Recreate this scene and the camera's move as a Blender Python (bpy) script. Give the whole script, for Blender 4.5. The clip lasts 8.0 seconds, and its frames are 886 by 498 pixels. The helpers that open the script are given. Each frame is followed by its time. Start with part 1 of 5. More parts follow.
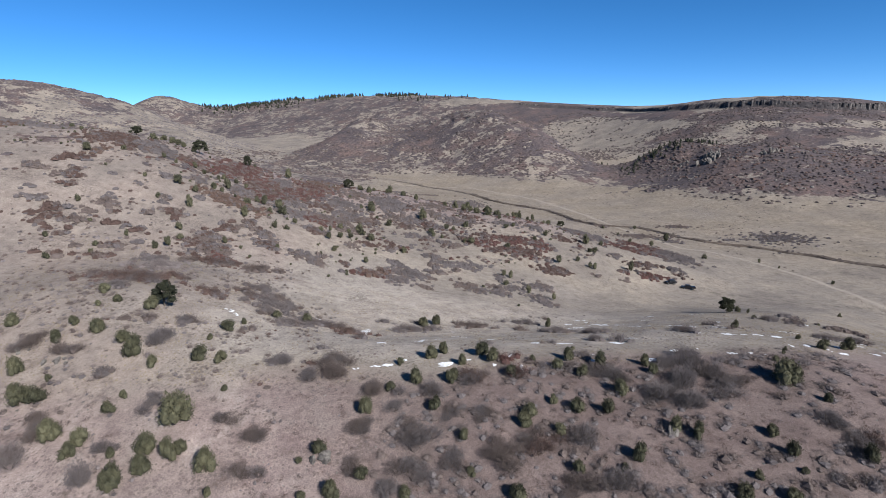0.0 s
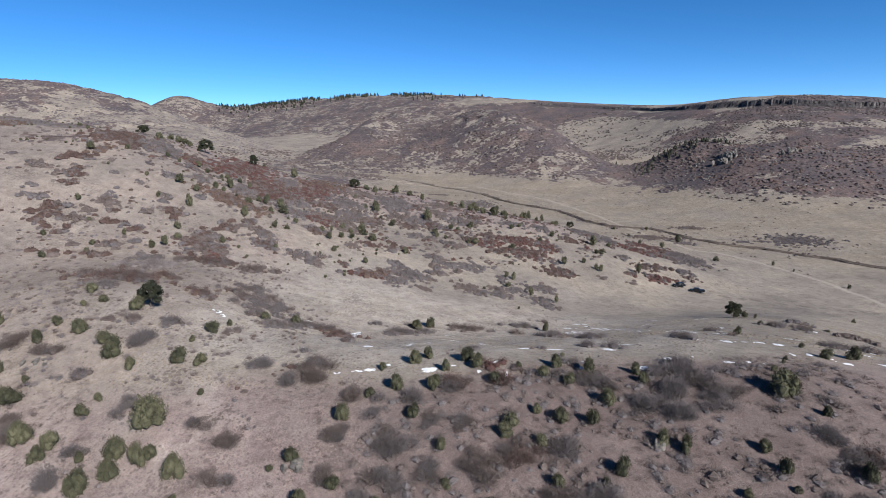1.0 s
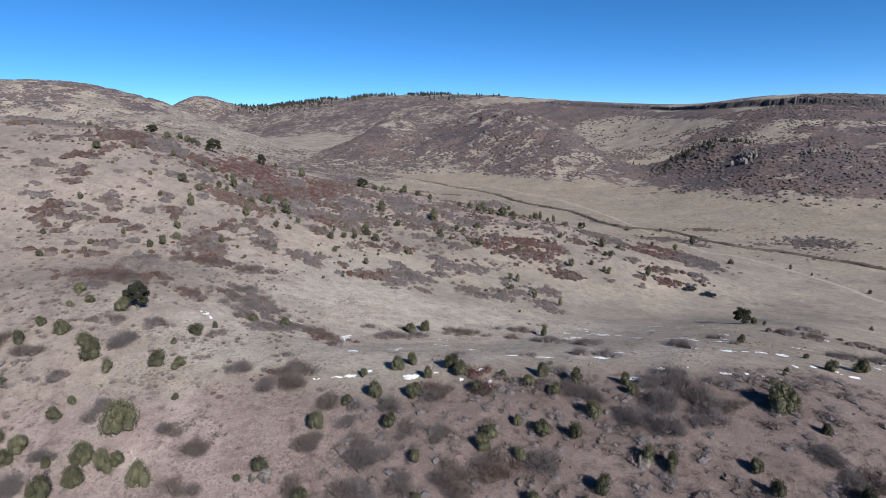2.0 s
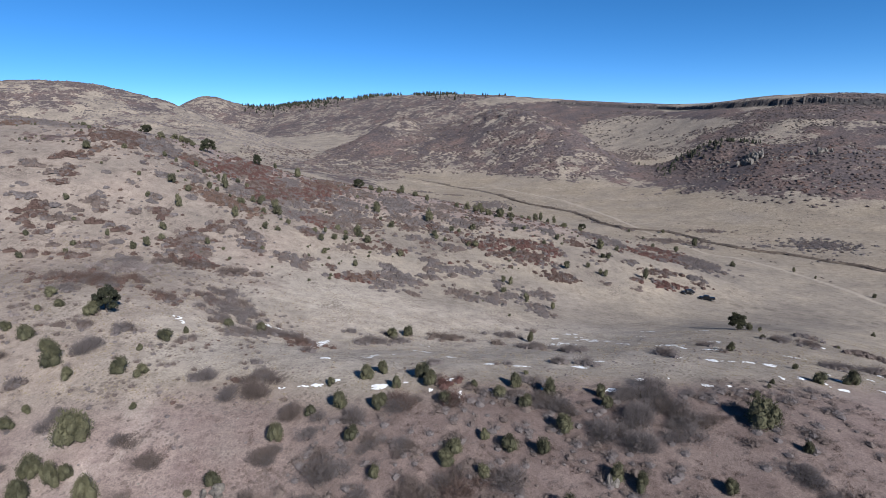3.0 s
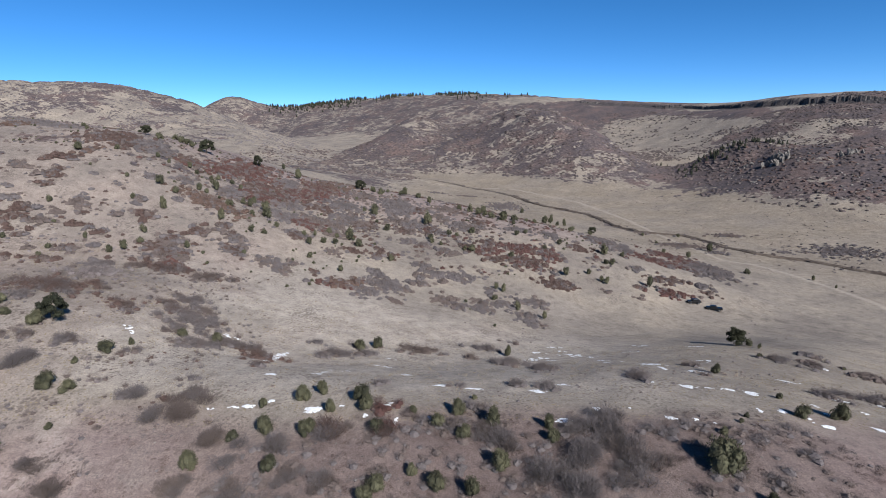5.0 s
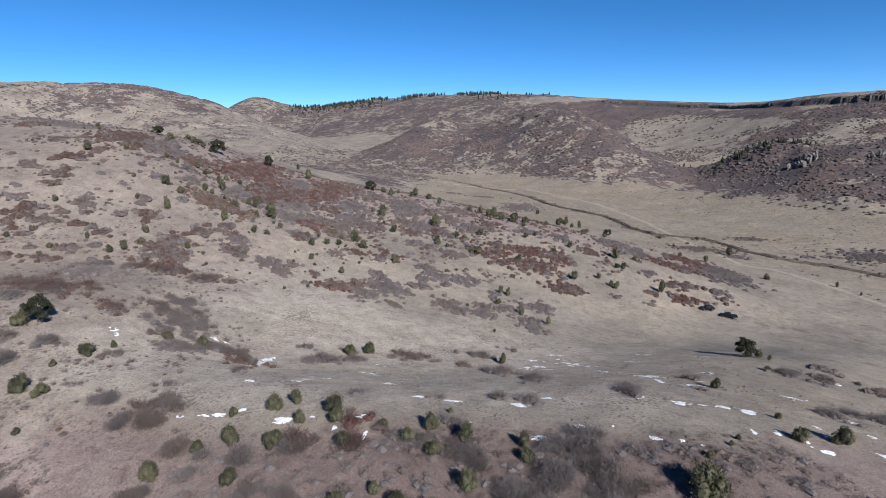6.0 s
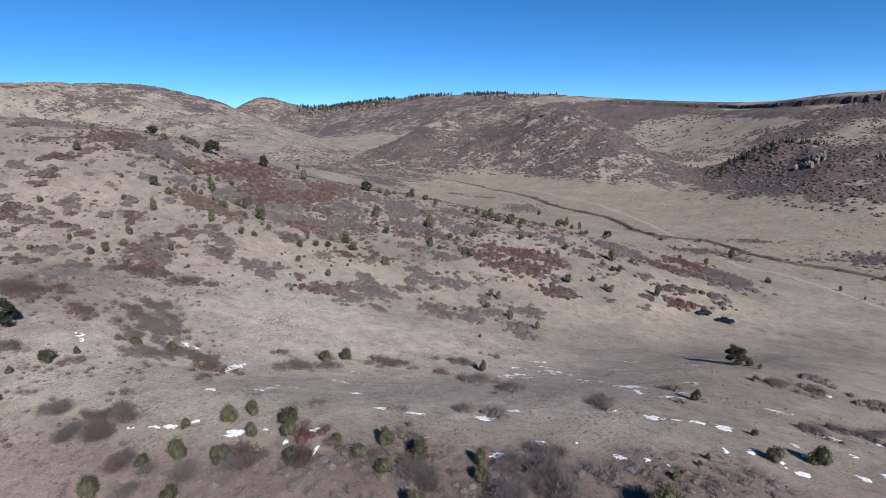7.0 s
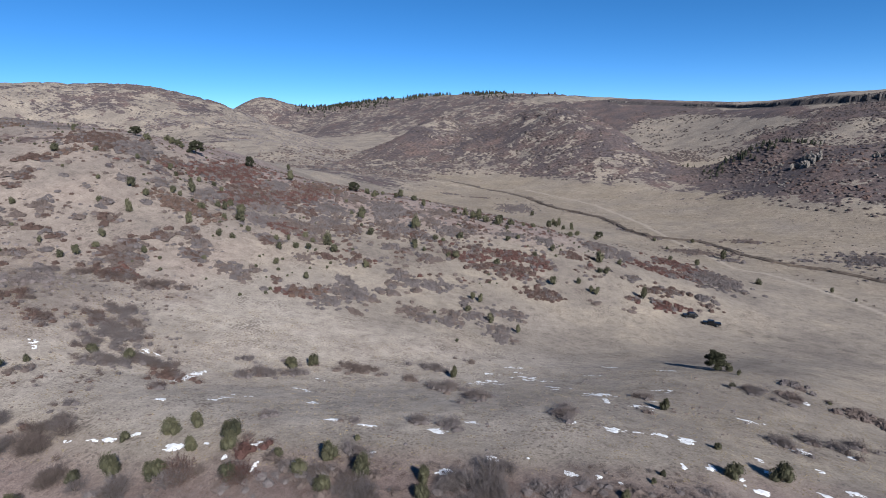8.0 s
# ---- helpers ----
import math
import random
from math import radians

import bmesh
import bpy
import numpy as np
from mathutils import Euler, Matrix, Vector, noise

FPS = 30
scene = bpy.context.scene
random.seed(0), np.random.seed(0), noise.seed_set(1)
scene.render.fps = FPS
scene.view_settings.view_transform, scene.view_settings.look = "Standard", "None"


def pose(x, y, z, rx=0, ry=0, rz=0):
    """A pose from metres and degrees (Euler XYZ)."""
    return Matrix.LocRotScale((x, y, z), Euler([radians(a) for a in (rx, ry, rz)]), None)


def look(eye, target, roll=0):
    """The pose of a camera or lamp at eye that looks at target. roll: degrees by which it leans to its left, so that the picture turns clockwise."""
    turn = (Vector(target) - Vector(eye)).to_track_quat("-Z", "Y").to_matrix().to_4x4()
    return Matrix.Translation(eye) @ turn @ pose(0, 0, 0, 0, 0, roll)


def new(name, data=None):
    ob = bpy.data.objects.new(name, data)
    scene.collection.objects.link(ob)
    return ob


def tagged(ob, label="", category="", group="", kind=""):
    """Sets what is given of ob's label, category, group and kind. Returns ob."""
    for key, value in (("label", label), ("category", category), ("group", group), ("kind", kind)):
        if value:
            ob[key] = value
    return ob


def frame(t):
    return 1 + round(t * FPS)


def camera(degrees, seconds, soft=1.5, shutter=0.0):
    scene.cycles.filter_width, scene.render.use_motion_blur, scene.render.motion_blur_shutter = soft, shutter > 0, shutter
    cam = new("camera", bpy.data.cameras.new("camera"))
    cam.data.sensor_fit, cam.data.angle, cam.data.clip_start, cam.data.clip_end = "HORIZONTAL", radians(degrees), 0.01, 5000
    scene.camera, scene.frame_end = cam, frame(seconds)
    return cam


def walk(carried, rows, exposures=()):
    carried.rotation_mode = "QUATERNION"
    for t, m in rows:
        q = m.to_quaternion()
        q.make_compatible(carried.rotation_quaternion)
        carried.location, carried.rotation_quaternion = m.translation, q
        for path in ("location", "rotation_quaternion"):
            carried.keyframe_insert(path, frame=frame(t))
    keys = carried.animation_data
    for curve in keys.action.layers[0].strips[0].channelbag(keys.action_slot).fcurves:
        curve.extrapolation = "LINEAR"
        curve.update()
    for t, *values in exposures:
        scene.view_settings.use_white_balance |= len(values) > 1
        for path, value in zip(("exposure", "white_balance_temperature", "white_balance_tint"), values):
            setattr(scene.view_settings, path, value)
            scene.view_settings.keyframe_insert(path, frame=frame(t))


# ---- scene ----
# camera: a drone gliding level along the hillside
cam = camera(79.46, 8.0, soft=0.75)
EYE = 65.0
PATH = [
    (0.0, 0.000, -0.000, -0.000, 0.000, -12.174, -0.503),
    (0.5, 2.248, 1.249, -0.090, 0.481, -12.186, -0.499),
    (1.0, 4.644, 2.565, -0.190, 1.641, -12.200, -0.489),
    (2.5, 12.036, 7.189, -0.284, 4.049, -12.235, -0.484),
    (3.0, 14.569, 8.933, -0.268, 4.316, -12.229, -0.493),
    (3.5, 17.078, 10.785, -0.241, 4.450, -12.238, -0.520),
    (4.0, 19.608, 12.654, -0.159, 4.566, -12.223, -0.548),
    (4.5, 22.207, 14.501, -0.083, 5.617, -12.219, -0.530),
    (6.0, 30.127, 20.244, 0.078, 9.253, -12.198, -0.483),
    (6.5, 32.823, 22.204, 0.160, 10.095, -12.196, -0.471),
    (7.0, 35.490, 24.203, 0.201, 10.136, -12.201, -0.486),
    (7.5, 38.155, 26.177, 0.201, 10.149, -12.209, -0.500),
    (8.0, 40.883, 28.083, 0.184, 10.179, -12.212, -0.555),
]
walk(cam, [(t, pose(x, y, EYE + z, 90 + pitch, 0, yaw) @ pose(0, 0, 0, 0, 0, roll)) for t, x, y, z, yaw, pitch, roll in PATH],
     exposures=[(0.0, 0.80), (8.0, 0.75)])

# ---- light ----
SUN_AZIMUTH, SUN_ELEVATION = 142.0, 33.0   # degrees clockwise from +y, degrees up
to_sun = Vector((math.sin(radians(SUN_AZIMUTH)) * math.cos(radians(SUN_ELEVATION)),
                 math.cos(radians(SUN_AZIMUTH)) * math.cos(radians(SUN_ELEVATION)), math.sin(radians(SUN_ELEVATION))))
sun = new("sun", bpy.data.lights.new("sun", "SUN"))
sun.data.energy, sun.data.angle, sun.data.color = 5.0, radians(0.53), (1.0, 0.982, 0.968)
sun.matrix_world = look((0, 0, 300), Vector((0, 0, 300)) - to_sun)

world = bpy.data.worlds.new("sky")
scene.world = world
world.use_nodes = True
wn, wl = world.node_tree.nodes, world.node_tree.links
sky = wn.new("ShaderNodeTexSky")
sky.sky_type, sky.sun_disc = "NISHITA", False
sky.sun_elevation, sky.sun_rotation = radians(SUN_ELEVATION), radians(SUN_AZIMUTH)
sky.altitude, sky.air_density, sky.dust_density, sky.ozone_density = 1900, 0.52, 0.0, 4.5
deep = wn.new("ShaderNodeHueSaturation")
deep.inputs["Hue"].default_value = 0.497
deep.inputs["Saturation"].default_value = 1.20
wl.new(sky.outputs["Color"], deep.inputs["Color"])
wl.new(deep.outputs["Color"], wn["Background"].inputs["Color"])
wn["Background"].inputs["Strength"].default_value = 0.095

# ---- materials ----
def material(name, rough=0.9):
    m = bpy.data.materials.new(name)
    m.use_nodes = True
    b = m.node_tree.nodes["Principled BSDF"]
    b.inputs["Roughness"].default_value = rough
    b.inputs["Specular IOR Level"].default_value = 0.2
    return m, m.node_tree.nodes, m.node_tree.links, b


def noise_tex(n, l, where, scale, detail=3.0, rough=0.55):
    t = n.new("ShaderNodeTexNoise")
    t.inputs["Scale"].default_value, t.inputs["Detail"].default_value, t.inputs["Roughness"].default_value = scale, detail, rough
    l.new(where, t.inputs["Vector"])
    return t.outputs["Fac"]


def ramp(n, l, fac, stops):
    r = n.new("ShaderNodeValToRGB")
    while len(r.color_ramp.elements) < len(stops):
        r.color_ramp.elements.new(0.5)
    for e, (at, c) in zip(r.color_ramp.elements, stops):
        e.position, e.color = at, (*c, 1)
    l.new(fac, r.inputs["Fac"])
    return r.outputs["Color"]


def mix(n, l, fac, a, b, kind="MIX"):
    m = n.new("ShaderNodeMix")
    m.data_type, m.blend_type = "RGBA", kind
    for socket, v in ((m.inputs["Factor"], fac), (m.inputs[6], a), (m.inputs[7], b)):
        if isinstance(v, (int, float)):
            socket.default_value = v
        elif isinstance(v, tuple):
            socket.default_value = (*v, 1)
        else:
            l.new(v, socket)
    return m.outputs[2]


def maths(n, l, op, a, b=None, c=None, clamp=False):
    m = n.new("ShaderNodeMath")
    m.operation, m.use_clamp = op, clamp
    for socket, v in zip(m.inputs, (a, b, c)):
        if v is None:
            continue
        if isinstance(v, (int, float)):
            socket.default_value = v
        else:
            l.new(v, socket)
    return m.outputs[0]


def bump(n, l, b, fac, strength, distance, prior=None):
    k = n.new("ShaderNodeBump")
    k.inputs["Strength"].default_value, k.inputs["Distance"].default_value = strength, distance
    l.new(fac, k.inputs["Height"])
    if prior is not None:
        l.new(prior, k.inputs["Normal"])
    l.new(k.outputs["Normal"], b.inputs["Normal"])
    return k.outputs["Normal"]


def plant_material(name, dark, light, coarse=0.5, fine=7.0, rough=0.85):
    """Leaves or twigs: two colours by place, finely grained, and a tone of its own for each plant."""
    m, n, l, b = material(name, rough)
    at = n.new("ShaderNodeNewGeometry").outputs["Position"]
    own = n.new("ShaderNodeObjectInfo").outputs["Random"]
    a = noise_tex(n, l, at, coarse, 2)
    g = noise_tex(n, l, at, fine, 2)
    f = maths(n, l, "ADD", maths(n, l, "MULTIPLY", a, 0.9), maths(n, l, "MULTIPLY", g, 0.7))
    f = maths(n, l, "ADD", f, maths(n, l, "MULTIPLY", own, 0.35))
    f = maths(n, l, "MULTIPLY_ADD", f, 1.5, -0.95, clamp=True)
    dull = 0.57
    l.new(mix(n, l, f, tuple(dull * c for c in dark), tuple(dull * c for c in light)), b.inputs["Base Color"])
    return m


MAT_JUNIPER = plant_material("juniper foliage", (0.034, 0.036, 0.022), (0.160, 0.152, 0.090), 0.8, 9)
MAT_PINE = plant_material("pine needles", (0.016, 0.020, 0.013), (0.062, 0.064, 0.036), 0.6, 6)
MAT_BARK = plant_material("bark", (0.075, 0.058, 0.045), (0.16, 0.13, 0.105), 3, 30)
TWIGS = {
    "g": plant_material("bare grey twigs", (0.124, 0.107, 0.107), (0.235, 0.202, 0.198), 0.25),
    "b": plant_material("brown twigs", (0.116, 0.090, 0.081), (0.220, 0.173, 0.155), 0.25),
    "r": plant_material("rust leaves", (0.104, 0.068, 0.058), (0.172, 0.113, 0.096), 0.25),
    "e": plant_material("red-brown leaves", (0.100, 0.053, 0.046), (0.168, 0.088, 0.076), 0.25),
    "o": plant_material("orange-brown leaves", (0.112, 0.072, 0.058), (0.185, 0.124, 0.100), 0.25),
    "w": plant_material("pale twigs", (0.210, 0.170, 0.165), (0.330, 0.285, 0.275), 0.25),
}
MAT_TUFT = plant_material("dry grass", (0.20, 0.155, 0.095), (0.40, 0.325, 0.215), 0.15, 6)
# darker copy of the twigs: shade inside far clumps is put into the colour
MAT_SHADEBRUSH = plant_material("brush with shade in its tone", (0.072, 0.058, 0.056), (0.145, 0.114, 0.106), 0.4)

MAT_SNOW, sn, sl, sb = material("old snow", 0.6)
snow_at = sn.new("ShaderNodeNewGeometry").outputs["Position"]
sl.new(ramp(sn, sl, noise_tex(sn, sl, snow_at, 2.5, 4), [(0.30, (0.46, 0.46, 0.465)), (0.55, (0.68, 0.69, 0.70))]), sb.inputs["Base Color"])
bump(sn, sl, sb, noise_tex(sn, sl, snow_at, 3.0, 4), 0.6, 0.1)

MAT_ROCK, rn, rl, rb = material("weathered rock", 0.9)
rock_at = rn.new("ShaderNodeNewGeometry").outputs["Position"]
rock_tone = ramp(rn, rl, noise_tex(rn, rl, rock_at, 0.8, 6, 0.65),
                 [(0.30, (0.055, 0.049, 0.045)), (0.50, (0.130, 0.116, 0.104)), (0.72, (0.24, 0.220, 0.197))])
rl.new(rock_tone, rb.inputs["Base Color"])
bump(rn, rl, rb, noise_tex(rn, rl, rock_at, 2.2, 6, 0.7), 0.9, 0.4)

MAT_BASALT, an, al, ab = material("basalt", 0.9)
basalt_at = an.new("ShaderNodeNewGeometry").outputs["Position"]
al.new(ramp(an, al, noise_tex(an, al, basalt_at, 0.25, 5, 0.7), [(0.36, (0.038, 0.034, 0.035)), (0.52, (0.084, 0.074, 0.071)), (0.68, (0.155, 0.138, 0.127))]), ab.inputs["Base Color"])

MAT_MUD, en, el, eb = material("creek earth", 0.9)
mud_at = en.new("ShaderNodeNewGeometry").outputs["Position"]
el.new(ramp(en, el, noise_tex(en, el, mud_at, 0.3, 5, 0.7), [(0.36, (0.043, 0.033, 0.027)), (0.52, (0.076, 0.059, 0.048)), (0.68, (0.145, 0.117, 0.090))]), eb.inputs["Base Color"])

MAT_PAINT, pn, pl, pb = material("black car paint", 0.25)
pb.inputs["Base Color"].default_value = (0.006, 0.006, 0.007, 1)
pb.inputs["Specular IOR Level"].default_value = 0.5
MAT_GLASS, vn, vl, vb = material("dark car glass", 0.08)
vb.inputs["Base Color"].default_value = (0.004, 0.005, 0.006, 1)
vb.inputs["Specular IOR Level"].default_value = 0.5
MAT_TYRE, tn, tl, tb = material("tyre rubber", 0.85)
tb.inputs["Base Color"].default_value = (0.012, 0.012, 0.012, 1)
MAT_RIM, mn, ml, mb = material("wheel rim", 0.4)
mb.inputs["Base Color"].default_value, mb.inputs["Metallic"].default_value = (0.30, 0.30, 0.31, 1), 0.9
MAT_LAMP, hn, hl, hb = material("lamp lens", 0.15)
hb.inputs["Base Color"].default_value = (0.5, 0.5, 0.5, 1)
MAT_TAIL, qn, ql, qb = material("tail lamp lens", 0.2)
qb.inputs["Base Color"].default_value = (0.25, 0.01, 0.01, 1)

# the ground: dry grass, reddish gravel, scrub cover, bare dirt and lava rock
MAT_GROUND, gn, gl, gb = material("ground", 0.95)
geo = gn.new("ShaderNodeNewGeometry")
at = geo.outputs["Position"]


def cover(name):
    a = gn.new("ShaderNodeAttribute")
    a.attribute_name = name
    return a.outputs["Fac"]


broad = noise_tex(gn, gl, at, 0.035, 5, 0.6)
patch = noise_tex(gn, gl, at, 0.22, 4, 0.6)
clump_wide = noise_tex(gn, gl, at, 0.02, 4, 0.6)
grain = noise_tex(gn, gl, at, 2.4, 4, 0.7)
speck = noise_tex(gn, gl, at, 6.5, 2, 0.6)
grass = ramp(gn, gl, broad, [(0.36, (0.215, 0.184, 0.152)), (0.50, (0.305, 0.263, 0.210)), (0.63, (0.390, 0.336, 0.252))])
grass = mix(gn, gl, maths(gn, gl, "MULTIPLY_ADD", patch, 2.4, -0.85, clamp=True), mix(gn, gl, 0.45, grass, (0.235, 0.202, 0.176)), grass)
soil = ramp(gn, gl, patch, [(0.30, (0.205, 0.149, 0.136)), (0.52, (0.290, 0.223, 0.200)), (0.72, (0.360, 0.298, 0.264))])
# pale dry grass, its colour raised further to offset shade on the falling slope
straw = cover("straw")
grass = mix(gn, gl, maths(gn, gl, "MULTIPLY", straw, 1.0, clamp=True), grass, ramp(gn, gl, patch, [(0.30, (0.36, 0.312, 0.258)), (0.7, (0.465, 0.410, 0.345))]))
soil_fac = maths(gn, gl, "ADD", cover("soil"), maths(gn, gl, "MULTIPLY_ADD", broad, 1.6, -0.85))
grass = mix(gn, gl, maths(gn, gl, "MULTIPLY", cover("tan"), maths(gn, gl, "MULTIPLY_ADD", clump_wide, 2.2, -0.6, clamp=True)), grass, ramp(gn, gl, patch, [(0.30, (0.225, 0.183, 0.128)), (0.70, (0.345, 0.285, 0.205))]))
tone = mix(gn, gl, maths(gn, gl, "MULTIPLY", soil_fac, 1.0, clamp=True), grass, soil)
# low scrub that hides the ground on the far hillsides
def dots(scale):
    v = gn.new("ShaderNodeTexVoronoi")
    v.inputs["Scale"].default_value = scale
    gl.new(at, v.inputs["Vector"])
    return v.outputs["Distance"]


scrub = cover("scrub")
thicket = noise_tex(gn, gl, at, 0.055, 7, 0.70)
thicket = maths(gn, gl, "ADD", thicket, maths(gn, gl, "MULTIPLY_ADD", noise_tex(gn, gl, at, 0.012, 4, 0.6), 0.5, -0.25))
thicket = maths(gn, gl, "ADD", thicket, maths(gn, gl, "MULTIPLY_ADD", dots(0.20), -0.20, 0.07))
bound = maths(gn, gl, "MULTIPLY_ADD", scrub, -0.39, 0.71)
scrub_mask = maths(gn, gl, "MULTIPLY", maths(gn, gl, "SUBTRACT", thicket, bound), 42.0, clamp=True)
scrub_mask = maths(gn, gl, "MULTIPLY", scrub_mask, maths(gn, gl, "MULTIPLY", scrub, 5.0, clamp=True))
scrub_tone = ramp(gn, gl, noise_tex(gn, gl, at, 0.022, 5, 0.75),
                  [(0.36, (0.080, 0.068, 0.072)), (0.50, (0.110, 0.088, 0.086)), (0.62, (0.150, 0.107, 0.095))])
scrub_tone = mix(gn, gl, 1.0, scrub_tone, ramp(gn, gl, noise_tex(gn, gl, at, 0.36, 5, 0.8), [(0.36, (0.50, 0.49, 0.49)), (0.5, (1.0, 1.0, 1.0)), (0.64, (1.50, 1.47, 1.43))]), "MULTIPLY")
tone = mix(gn, gl, scrub_mask, tone, scrub_tone)
# mottling of the dry ground, a few metres across
mottle = noise_tex(gn, gl, at, 0.42, 6, 0.78)
tone = mix(gn, gl, 0.9, tone, ramp(gn, gl, mottle, [(0.34, (0.68, 0.65, 0.64)), (0.48, (1.02, 1.01, 1.01)), (0.66, (1.26, 1.25, 1.22))]), "MULTIPLY")
# weeds and tussocks, too small to stand singly
weeds = maths(gn, gl, "MULTIPLY_ADD", noise_tex(gn, gl, at, 0.12, 4, 0.7), 1.7, -0.55)
weeds = maths(gn, gl, "MULTIPLY", maths(gn, gl, "SUBTRACT", weeds, dots(1.7)), 6.0, clamp=True)
tone = mix(gn, gl, maths(gn, gl, "MULTIPLY", weeds, 0.62), tone, (0.135, 0.106, 0.088))
# darker brown ground in patches on the near gravel slope
dark_soil = maths(gn, gl, "MULTIPLY", cover("dark_soil"), maths(gn, gl, "MULTIPLY_ADD", patch, 2.2, -0.35, clamp=True), clamp=True)
tone = mix(gn, gl, dark_soil, tone, (0.150, 0.110, 0.098))
# fine grain: stones, tufts and their gaps
grain_tone = ramp(gn, gl, grain, [(0.28, (0.52, 0.50, 0.48)), (0.50, (1.0, 1.0, 1.0)), (0.75, (1.30, 1.29, 1.26))])
tone = mix(gn, gl, 0.42, tone, grain_tone, "MULTIPLY")
bent = gn.new("ShaderNodeTexNoise")
bent.inputs["Scale"].default_value, bent.inputs["Detail"].default_value = 1.6, 4
gl.new(at, bent.inputs["Vector"])
shifted = gn.new("ShaderNodeVectorMath")
shifted.operation = "MULTIPLY_ADD"
shifted.inputs[1].default_value = (1.6, 1.6, 1.6)
gl.new(bent.outputs["Color"], shifted.inputs[0])
gl.new(at, shifted.inputs[2])
cells = gn.new("ShaderNodeTexVoronoi")
cells.inputs["Scale"].default_value = 3.3
gl.new(shifted.outputs["Vector"], cells.inputs["Vector"])
tussock = cells.outputs["Distance"]
tone = mix(gn, gl, 0.28, tone, ramp(gn, gl, tussock, [(0.05, (1.45, 1.44, 1.40)), (0.36, (1.12, 1.12, 1.11)), (0.68, (0.62, 0.60, 0.59))]), "MULTIPLY")
speck_tone = ramp(gn, gl, speck, [(0.32, (0.50, 0.48, 0.46)), (0.46, (1.0, 1.0, 1.0)), (0.72, (1.35, 1.34, 1.32))])
tone = mix(gn, gl, 0.5, tone, speck_tone, "MULTIPLY")
tone = mix(gn, gl, maths(gn, gl, "MULTIPLY", cover("dirt"), 1.0, clamp=True), tone, (0.44, 0.375, 0.30))
# dark creek earth, with the shade of its cut banks put into the colour
tone = mix(gn, gl, maths(gn, gl, "MULTIPLY", cover("earth_bank_shade"), 1.0, clamp=True), tone, (0.062, 0.047, 0.037))
# bare lava rock where it is steep and high
upright = gn.new("ShaderNodeMapping")
upright.inputs["Scale"].default_value = (1, 1, 0.08)
gl.new(at, upright.inputs["Vector"])
lava = ramp(gn, gl, noise_tex(gn, gl, upright.outputs["Vector"], 0.22, 5, 0.7), [(0.38, (0.030, 0.026, 0.027)), (0.56, (0.075, 0.066, 0.064)), (0.68, (0.155, 0.138, 0.128))])
tone = mix(gn, gl, maths(gn, gl, "MULTIPLY", cover("lava"), 1.0, clamp=True), tone, lava)
tone = mix(gn, gl, 1.0, tone, (0.67, 0.675, 0.70), "MULTIPLY")
gl.new(tone, gb.inputs["Base Color"])
first = bump(gn, gl, gb, maths(gn, gl, "MULTIPLY_ADD", tussock, -0.35, grain), 0.4, 0.2)
bump(gn, gl, gb, speck, 0.5, 0.12, first)

# ---- relief ----
SWELLS = []


def swell(cx, cy, rise, sx, sy, turn):
    """A rounded landform: its middle, rise, half-widths and turn in degrees."""
    SWELLS.append((cx, cy, rise, sx, sy, math.cos(radians(turn)), math.sin(radians(turn))))


swell(-196.1, 294.3, 55.64, 71.5, 164.5, -7.5)  # west hill
swell(-124.7, 211.9, 19.39, 32.6, 49.3, 7.9)  # west hill foot
swell(-71.2, 270.6, 14.16, 51.3, 48.7, -10.3)  # spur root
swell(-20.2, 309.2, 20.40, 59.6, 75.0, -13.5)  # spur
swell(55.8, 253.7, 11.96, 46.4, 42.0, -9.2)  # spur toe
swell(-82.0, 123.0, 10.79, 47.3, 54.3, -0.5)  # near slope
swell(-62.8, 96.1, 15.01, 26.5, 25.8, -3.3)  # fore left
swell(-13.4, 79.6, 12.76, 35.8, 19.8, 22.0)  # bench west
swell(42.7, 69.1, 12.67, 34.0, 24.2, 6.7)  # bench mid
swell(100.6, 65.4, 13.30, 39.3, 39.6, 2.5)  # bench east
swell(-10.4, 131.6, 11.00, 42.0, 26.6, 12.9)  # apron west
swell(8.0, 77.0, 1.20, 10.0, 9.0, 0.0)  # brow west
swell(52.0, 92.0, 1.25, 17.0, 13.0, 0.0)  # brow east
swell(79.2, 132.5, 11.71, 46.4, 22.4, 33.6)  # apron
swell(6.1, 190.0, 7.52, 41.8, 44.2, -2.3)  # back terrace
swell(-71.7, 181.7, 14.43, 37.2, 30.0, 2.8)  # slope west
swell(-23.4, 20.8, 14.02, 183.8, 38.9, 24.7)  # south hill
swell(-267.1, 139.3, 45.82, 87.6, 136.6, 26.9)  # far west hill
swell(-167.4, 336.0, 2.65, 70.3, 57.4, -0.5)  # west back
swell(49.6, 927.5, 89.88, 113.2, 103.6, 108.6)  # mid peak
swell(-139.8, 976.5, 61.63, 44.2, 86.4, -6.1)  # mid shoulder
swell(114.2, 741.0, 47.94, 53.8, 78.5, 24.1)  # mid spur
swell(-30.9, 800.1, 6.43, 118.8, 49.2, 1.0)  # mid front
swell(-162.3, 848.3, 19.22, 49.5, 35.5, -1.1)  # mid front west
swell(275.6, 648.3, 28.34, 41.2, 27.2, -28.3)  # rock hill
swell(332.1, 704.3, 12.32, 47.9, 70.9, -21.7)  # rock ridge
swell(333.2, 566.0, 41.72, 65.2, 77.2, -17.0)  # rock east
swell(559.3, 457.1, 57.55, 135.3, 93.2, -1.8)  # rock far east
swell(-792.9, 1057.3, 150.75, 208.7, 199.3, -9.8)  # west mountain
